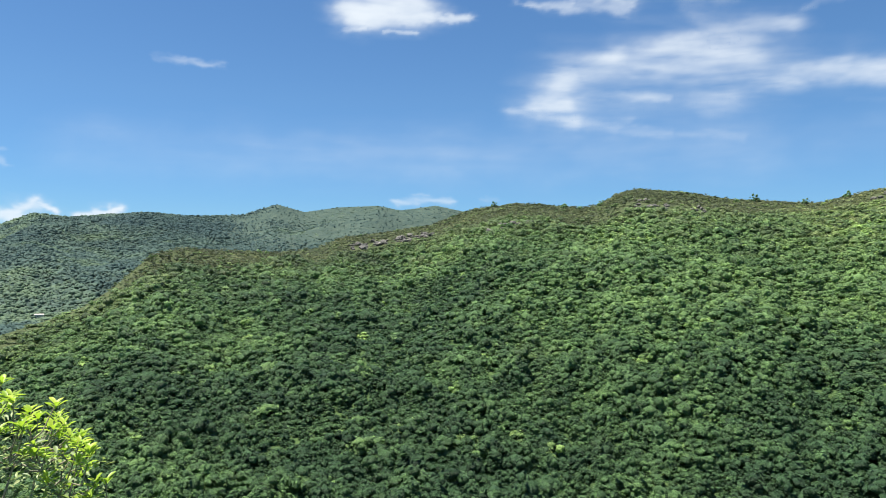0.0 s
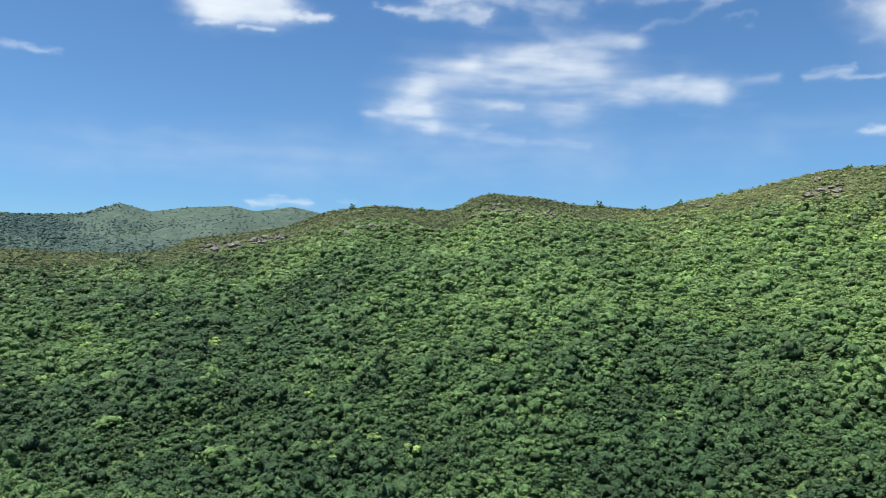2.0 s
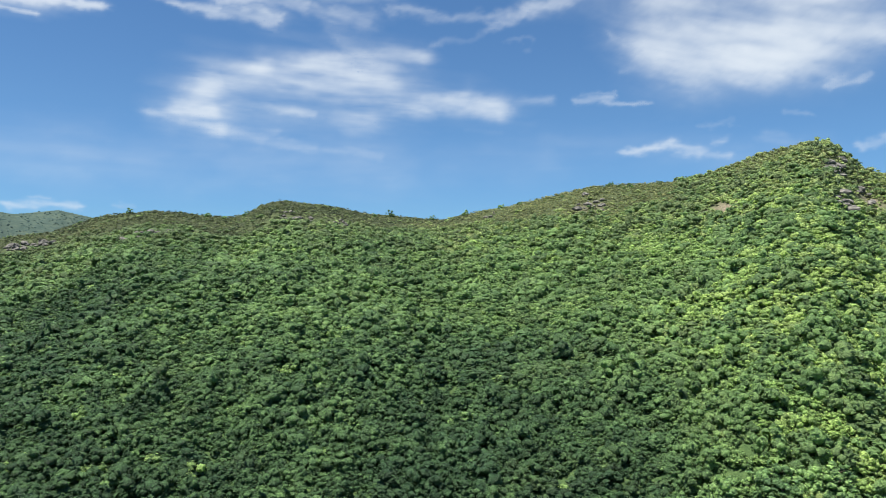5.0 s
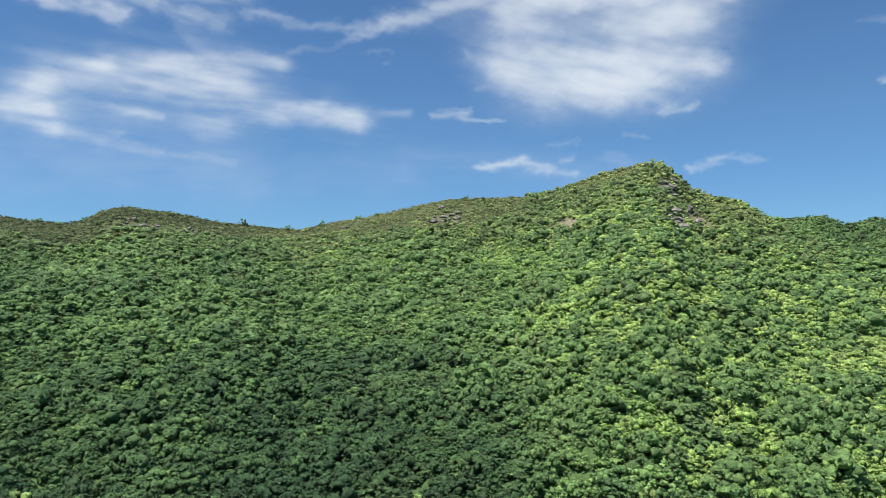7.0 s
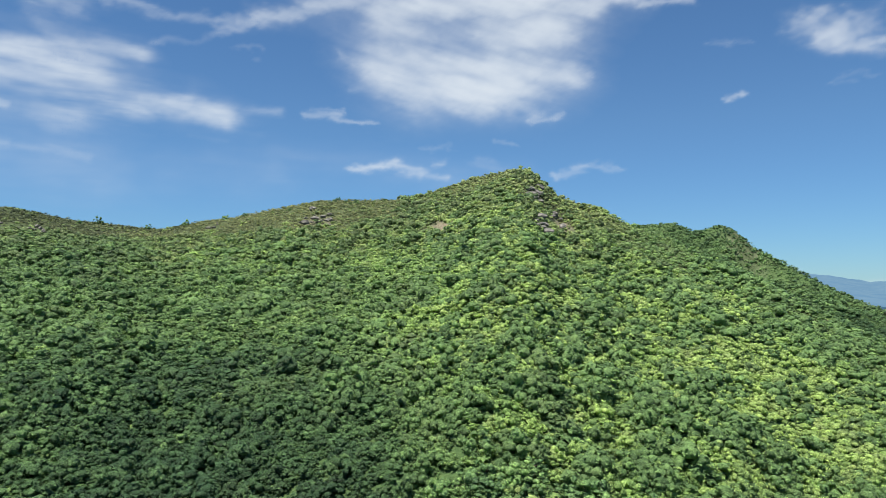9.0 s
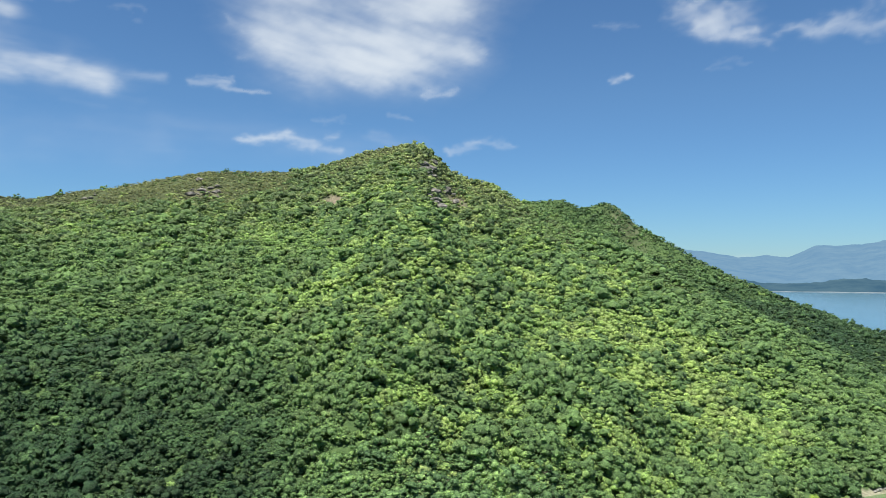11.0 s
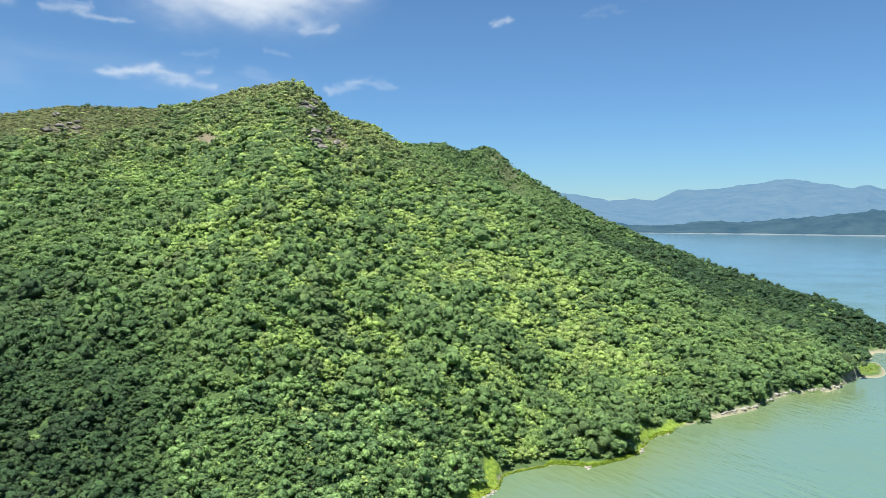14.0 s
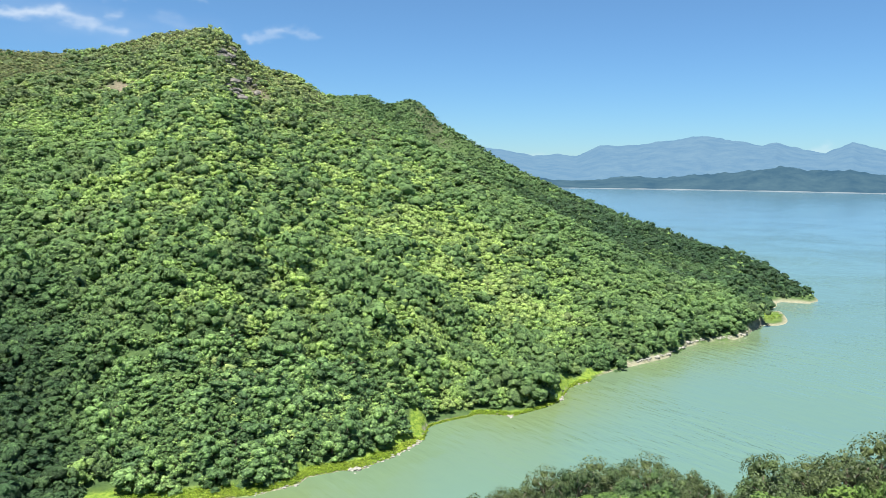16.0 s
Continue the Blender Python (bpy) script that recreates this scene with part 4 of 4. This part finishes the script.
GREY_LABEL, DARK_LABEL = "grey-green bushy tree on the near slope above the water", "dark green round-crowned tree on the near slope above the water"
OLIVE_LABEL = "olive-brown airy tree with thin crown above the water"
near_models = [broadleaf("slope_tree", rng, lumps, tufts, leaf, mat, label, stem, core) for lumps, tufts, leaf, mat, label, stem, core in (
    (34, 4600, 0.046, GREY_LEAVES, GREY_LABEL, 0.5, 0.6), (18, 3600, 0.046, OLIVE_LEAVES, OLIVE_LABEL, 0.7, 0.55), (30, 4400, 0.046, GREY_LEAVES, GREY_LABEL, 0.55, 0.6),
    (40, 4200, 0.046, DARK_LEAVES, DARK_LABEL, 0.35, 0.8), (15, 3400, 0.046, OLIVE_LEAVES, OLIVE_LABEL, 0.75, 0.5))]
near_spots = []
TOPS = [(36, -25.5), (38.4, -24.6), (39, -23.7), (41, -24.0), (43, -23.0), (45.2, -22.3), (47.4, -22.1), (50.8, -21.0), (52.9, -21.1), (54.4, -21.8), (55.2, -22.6), (57.6, -22.7), (58.6, -20.8), (60.9, -19.5), (62.4, -19.9), (63.2, -19.3), (64.1, -18.9), (65.3, -18.2), (67.1, -17.4), (72, -16)]
for i in range(46):
    b_ = 37.5 + 34 * i / 45 + rng.uniform(-0.5, 0.5)
    d_ = 92 + 10 * (i % 3) - 14 * ((i + 1) % 2) + rng.uniform(-4, 4)
    px_, py_ = d_ * math.sin(radians(b_)), d_ * math.cos(radians(b_))
    pz_ = float(height(np.array([px_]), np.array([py_]))[0][0])
    top = 80 + d_ * math.tan(radians(np.interp(b_, [p[0] for p in TOPS], [p[1] for p in TOPS]))) + rng.uniform(-1.3, 0.6) - 0.9 * (i % 3 == 1)
    tall_ = max(top - pz_, 2.2)
    wide = min(max(tall_ * 0.48, 1.9), 3.8) * rng.uniform(0.8, 1.2)
    near_spots.append((pose(px_, py_, pz_ - 0.15, 0, 0, rng.uniform(0, 360)) @ Matrix.Diagonal((wide, wide, tall_ / 1.72, 1)), i % 5))
for m4, k in near_spots[5:]:
    copy_thing(near_models[k], m4)
for m4, k in near_spots[:5]:
    near_models[k].matrix_basis = m4

# lime-green creepers and shrubs in front of them
SHRUB_LEAVES = foliage("lime_green_leaves", True, 5.0, relief=0.4, speckle=0.5, stops=[(0.0, (0.055, 0.11, 0.03)), (0.5, (0.12, 0.20, 0.045)), (1.0, (0.22, 0.32, 0.065))])
shrub_models = [broadleaf("slope_shrub", rng, 20, 1800, 0.085, SHRUB_LEAVES, "lime-green shrub overgrown with creepers on the near slope", 0.1, 0.85) for _ in range(3)]
shrub_spots = []
for i in range(30):
    b_ = 46 + 24 * i / 29 + rng.uniform(-0.5, 0.5)
    d_ = 66 + 8 * (i % 3) + rng.uniform(-3, 3)
    px_, py_ = d_ * math.sin(radians(b_)), d_ * math.cos(radians(b_))
    pz_ = float(height(np.array([px_]), np.array([py_]))[0][0])
    wide = rng.uniform(1.6, 2.8)
    top = 80 + d_ * math.tan(radians(np.interp(b_, [p[0] for p in TOPS], [p[1] for p in TOPS]) - rng.uniform(1.6, 3.2)))
    shrub_spots.append((pose(px_, py_, pz_ - 0.15, 0, 0, rng.uniform(0, 360)) @ Matrix.Diagonal((wide, wide, max(top - pz_, 1.2) / 1.3, 1)), i % 3))
for m4, k in shrub_spots[3:]:
    copy_thing(shrub_models[k], m4)
for m4, k in shrub_spots[:3]:
    shrub_models[k].matrix_basis = m4

# a small white house in the valley beyond the hill
PLASTER, tree, bsdf = material("white_plaster")
tree.links.new(ramp(tree, grain(tree, 1.5, 5, 0.6), [(0.3, (0.42, 0.40, 0.37)), (0.7, (0.60, 0.58, 0.55))]), bsdf.inputs[0])
TILE, tree, bsdf = material("pale_grey_roof")
tree.links.new(ramp(tree, grain(tree, 2.5, 4, 0.6), [(0.3, (0.26, 0.24, 0.22)), (0.7, (0.38, 0.35, 0.32))]), bsdf.inputs[0])
DARK_GLASS, tree, bsdf = material("window_glass")
bsdf.inputs[0].default_value, bsdf.inputs["Roughness"].default_value = (0.03, 0.04, 0.05, 1), 0.1


def box(bm, x0, y0, z0, x1, y1, z1):
    made = bmesh.ops.create_cube(bm, size=1, matrix=Matrix.Translation(((x0 + x1) / 2, (y0 + y1) / 2, (z0 + z1) / 2)) @ Matrix.Diagonal((x1 - x0, y1 - y0, z1 - z0, 1)))
    return made["verts"]


spot = way(-63.9, 0) * 1010
spot_z = float(height(np.array([spot.x]), np.array([spot.y]))[0][0])
house = tagged(new("house"), "small white plastered house with a pale roof among trees", "house")
house.matrix_basis = pose(spot.x, spot.y, spot_z - 0.3, 0, 0, 64)
bm = bmesh.new()
box(bm, -5, -3.5, 0, 5, 3.5, 4.6)
part("wall", bm, PLASTER, house)
bm = bmesh.new()
box(bm, -5.5, -4.0, 4.6, 5.5, 4.0, 4.85)
roof_top = box(bm, -5.3, -3.8, 4.85, 5.3, 3.8, 6.0)
for v in roof_top:
    if v.co.z > 5.5:
        v.co.y *= 0.15
part("roof", bm, TILE, house)
for i in range(4):
    bm = bmesh.new()
    wx0 = -4.2 + 2.3 * i
    box(bm, wx0, -3.55, 1.6, wx0 + 1.3, -3.4, 3.0)
    part("window", bm, DARK_GLASS, house)

# the bright bush beside the lookout
YOUNG, tree, bsdf = material("young_leaves")
tree.links.new(ramp(tree, tree.nodes.new("ShaderNodeObjectInfo").outputs["Random"], [(0.0, (0.24, 0.38, 0.03)), (0.6, (0.40, 0.55, 0.05)), (1.0, (0.56, 0.66, 0.09))]), bsdf.inputs[0])
bsdf.inputs["Roughness"].default_value = 0.4
soft_leaf = node(tree, "ShaderNodeBsdfTranslucent", Color=(0.30, 0.45, 0.03, 1))
mix = node(tree, "ShaderNodeMixShader", Fac=0.5)
tree.links.new(bsdf.outputs[0], mix.inputs[1])
tree.links.new(soft_leaf.outputs[0], mix.inputs[2])
tree.links.new(mix.outputs[0], tree.nodes["Material Output"].inputs[0])


TWIG, tree, bsdf = material("pale_twig")
tree.links.new(ramp(tree, grain(tree, 30, 4, 0.6), [(0.3, (0.13, 0.115, 0.075)), (0.7, (0.28, 0.245, 0.165))]), bsdf.inputs[0])
bsdf.inputs["Roughness"].default_value = 0.8
OLD_LEAF, tree, bsdf = material("older_leaves")
tree.links.new(ramp(tree, tree.nodes.new("ShaderNodeNewGeometry").outputs["Random Per Island"], [(0.0, (0.14, 0.19, 0.07)), (0.6, (0.26, 0.33, 0.12)), (1.0, (0.40, 0.46, 0.19))]), bsdf.inputs[0])
bsdf.inputs["Roughness"].default_value = 0.5
shine_through = node(tree, "ShaderNodeBsdfTranslucent", Color=(0.30, 0.40, 0.10, 1))
mix = node(tree, "ShaderNodeMixShader", Fac=0.45)
tree.links.new(bsdf.outputs[0], mix.inputs[1])
tree.links.new(shine_through.outputs[0], mix.inputs[2])
tree.links.new(mix.outputs[0], tree.nodes["Material Output"].inputs[0])


def leaf_mesh():
    bm = bmesh.new()
    rows = []
    for t, w in ((0.0, 0.04), (0.25, 0.12), (0.6, 0.21), (0.85, 0.16), (1.0, 0.02)):
        droop = -0.18 * t * t
        rows.append([bm.verts.new((sx * w, t, droop + 0.10 * abs(sx) * w * 4)) for sx in (-1, 0, 1)])
    for lo, hi in zip(rows, rows[1:]):
        for i in range(2):
            bm.faces.new((lo[i], lo[i + 1], hi[i + 1], hi[i]))
    return of_bm("leaf", bm, True)


LEAF = leaf_mesh()
LEAF.materials.append(YOUNG)
root = EYE + way(-68.0, -24.0) * 3.6
bush_z = float(height(np.array([root.x]), np.array([root.y]))[0][0])
bush = tagged(new("bush"), "bright yellow-green leafy bush with thin twigs", "bush")
bush.matrix_basis = pose(root.x, root.y, bush_z - 0.05)
inverse = bush.matrix_basis.inverted()
OUTLINE = [(-70, -5.0), (-67, -6.4), (-66.1, -7.3), (-65.0, -8.9), (-63.6, -9.8), (-62.8, -9.2), (-61.9, -10.9), (-61.0, -11.2), (-60.3, -13.2), (-59.5, -14.4), (-58.8, -15.6)]
tips = [(-62.8, -9.2, 3.7), (-61.1, -11.3, 3.8), (-59.6, -14.5, 3.9), (-61.4, -15.7, 3.6), (-66.0, -7.4, 3.7), (-62.2, -12.2, 3.7)]
for i in range(62):
    b_ = -68.3 + 8.0 * rng.uniform(0, 1) ** 1.05
    top = np.interp(b_, [p[0] for p in OUTLINE], [p[1] for p in OUTLINE])
    tips.append((b_, top - 0.2 - abs(rng.normal(0, 1.7)), rng.uniform(3.5, 4.2)))
tips = [inverse @ (EYE + way(b_, max(e_, -16.8)) * d_) for b_, e_, d_ in tips]
forks = [inverse @ (EYE + way(b_, e_) * d_) for b_, e_, d_ in ((-67.2, -12, 3.8), (-65.2, -12.8, 3.7), (-64.0, -14, 3.9), (-62.2, -15.5, 3.7), (-66.3, -15, 3.6), (-60.8, -17.5, 3.8), (-68.5, -10, 3.9))]
for fork in forks:
    stem_bm = bmesh.new()
    bow = fork * 0.5 + Vector((rng.uniform(-0.08, 0.08), rng.uniform(-0.08, 0.08), 0.06))
    limb(stem_bm, (0.02 * rng.normal(), 0.02 * rng.normal(), 0), bow, 0.008, 0.006, 6)
    limb(stem_bm, bow, fork, 0.006, 0.004, 6)
    part("branch", stem_bm, TWIG, bush, is_smooth=True)
for tip in tips:
    fork = min(forks, key=lambda f: (f - tip).length)
    fork = fork.lerp(tip, rng.uniform(0.0, 0.45)) + Vector(rng.normal(0, 0.03, 3))
    twig_bm = bmesh.new()
    bow = fork.lerp(tip, 0.5) + Vector((rng.uniform(-0.05, 0.05), rng.uniform(-0.05, 0.05), -0.04))
    limb(twig_bm, fork, bow, 0.004, 0.003, 5)
    limb(twig_bm, bow, tip, 0.003, 0.0018, 5)
    part("twig", twig_bm, TWIG, bush, is_smooth=True)
    n = 7
    for i in range(n):
        g = 360 * i / n * 1.62 + rng.uniform(-15, 15)
        size = rng.uniform(0.038, 0.062)
        leaf = new("leaf", LEAF)
        leaf.parent = bush
        leaf.matrix_basis = pose(tip.x, tip.y, tip.z - 0.004 * i, 0, 0, g) @ pose(0, 0, 0, rng.uniform(5, 60)) @ Matrix.Diagonal((size, size, size, 1))
# older leaves inside the bush
cores, leaf_f = [], []
base_v = np.array([v.co for v in LEAF.vertices])
base_f = np.array([f for p in LEAF.polygons for f in ((p.vertices[0], p.vertices[1], p.vertices[2]), (p.vertices[0], p.vertices[2], p.vertices[3]))])
for i in range(900):
    if i % 3:
        b_ = -69.5 + 9.5 * rng.uniform(0, 1)
        fork = inverse @ (EYE + way(b_, rng.uniform(-20, -11.5 - 0.25 * (b_ + 69))) * rng.uniform(3.5, 4.4))
    else:
        fork = forks[int(rng.integers(0, len(forks)))].lerp(tips[int(rng.integers(0, len(tips)))], rng.uniform(0, 0.75))
    m3 = np.array((Euler((rng.uniform(-0.5, 0.9), rng.uniform(-0.5, 0.5), rng.uniform(0, 6.28))).to_matrix()))
    leaf_f.append(base_f + len(cores) * len(base_v))
    cores.append(base_v @ m3.T * rng.uniform(0.025, 0.045) + np.array(fork) + rng.normal(0, 0.045, 3))
part("inner_leaves", mesh_of("inner_leaves", np.concatenate(cores), np.concatenate(leaf_f)), OLD_LEAF, bush, "duller older leaves inside the bush")


# ---- rocks ----
def boulder_mesh(name, seed, flat=0.75, cuts=2):
    bm = bmesh.new()
    bmesh.ops.create_icosphere(bm, subdivisions=cuts, radius=1)
    for v in bm.verts:
        q = v.co.normalized()
        d = 1 + 0.45 * noise.noise(q * 1.4 + Vector((seed * 3.1, 0, 0))) + 0.2 * noise.noise(q * 3.5 + Vector((0, seed * 1.7, 0)))
        c = q * d
        v.co = (round(c.x * 3.2) / 3.2 * 0.35 + c.x * 0.65, c.y, (round(c.z * 2.6) / 2.6 * 0.5 + c.z * 0.5) * flat)
    return of_bm(name, bm)


def at_slope(b_, s_):
    """A place on the face of the hill by bearing and by how far up it lies."""
    foot_ = np.interp(b_, [p[0] for p in FOOT], [p[1] for p in FOOT])
    cr_ = crest(HILL + PEAK, b_)[0]
    d_ = foot_ + (cr_ - foot_) * s_
    px_, py_ = d_ * math.sin(radians(b_)), d_ * math.cos(radians(b_))
    return px_, py_, float(height(np.array([px_]), np.array([py_]))[0][0])


BOULDERS = [boulder_mesh("boulder", i, 0.7) for i in range(7)]
for me in BOULDERS:
    me.materials.append(ROCK)
for b0, b1, s0, count, size in ROCKY:
    for i in range(count):
        b_ = rng.uniform(b0, b1)
        q = at_slope(b_, s0 + rng.normal(0, 0.014 if b0 < -20 else 0.020))
        k = size * min(math.exp(rng.normal(0, 0.4)), 1.7)
        ob = tagged(new("boulder", BOULDERS[int(rng.integers(0, 7))]), "weathered grey-brown rock outcrop on the ridge", "rock", "rock outcrops")
        ob.matrix_basis = pose(q[0], q[1], q[2] + 0.35 * k, rng.uniform(-12, 12), rng.uniform(-12, 12), rng.uniform(0, 360)) @ Matrix.Diagonal((k * 1.5, k, k * 1.05, 1))

# lone small trees along the skyline
for i in range(34):
    b_ = (-31.5, -26.2, -25.0, -23.4, -12.6, -9.4, -6.8, -4.1, -2.6, 4.2, 5.6, 9.2)[i] if i < 12 else rng.uniform(-58, 9)
    q = at_slope(b_, 0.985 + rng.uniform(-0.015, 0.012))
    k = rng.uniform(2.2, 3.2) if i < 12 else rng.uniform(1.0, 2.0)
    lone = copy_thing(models[int(rng.integers(0, 8))], pose(q[0], q[1], q[2] - 0.1))
    lone.matrix_basis = pose(q[0], q[1], q[2] - 0.1, 0, 0, rng.uniform(0, 360)) @ Matrix.Diagonal((k, k, k * rng.uniform(0.9, 1.3), 1))
    tagged(lone, "small wind-shaped tree standing on the grassy ridge", "tree", "trees on the ridge")

PEBBLES = [boulder_mesh("shore_rock", 20 + i, 0.7, 1) for i in range(5)]
for me in PEBBLES:
    me.materials.append(PALE_ROCK)
HEAPS = ((20.5, 21.5, 8, 0.26), (22.6, 24, 14, 0.26), (28, 28.8, 14, 0.4), (29, 31.5, 24, 0.26), (31.5, 34, 44, 0.3), (40.6, 41.1, 8, 0.45), (38.8, 40.4, 6, 0.25),
         (44.6, 45.1, 14, 0.42), (45.3, 47, 12, 0.3), (50.4, 53.4, 54, 0.42), (53.4, 56, 48, 0.42), (56, 59, 48, 0.4))
spots = [(rng.uniform(b0, b1), size) for b0, b1, count, size in HEAPS for _ in range(count)]
for i, (b_, size) in enumerate(spots):
    d_ = np.interp(b_, [p[0] for p in FOOT], [p[1] for p in FOOT]) + rng.normal(0.3, 0.5) * (1 if size < 0.6 else 1.6)
    px_, py_ = d_ * math.sin(radians(b_)), d_ * math.cos(radians(b_))
    k = size * math.exp(rng.normal(-0.1, 0.42))
    ob = tagged(new("shore_rock", PEBBLES[i % 5]), "pale weathered stone at the water's edge", "rock", "stones along the shore")
    ob.matrix_basis = pose(px_, py_, max(float(height(np.array([px_]), np.array([py_]))[0][0]), -0.2) + 0.15 * k, 0, 0, rng.uniform(0, 360)) @ Matrix.Diagonal((k * 1.4, k, k, 1))
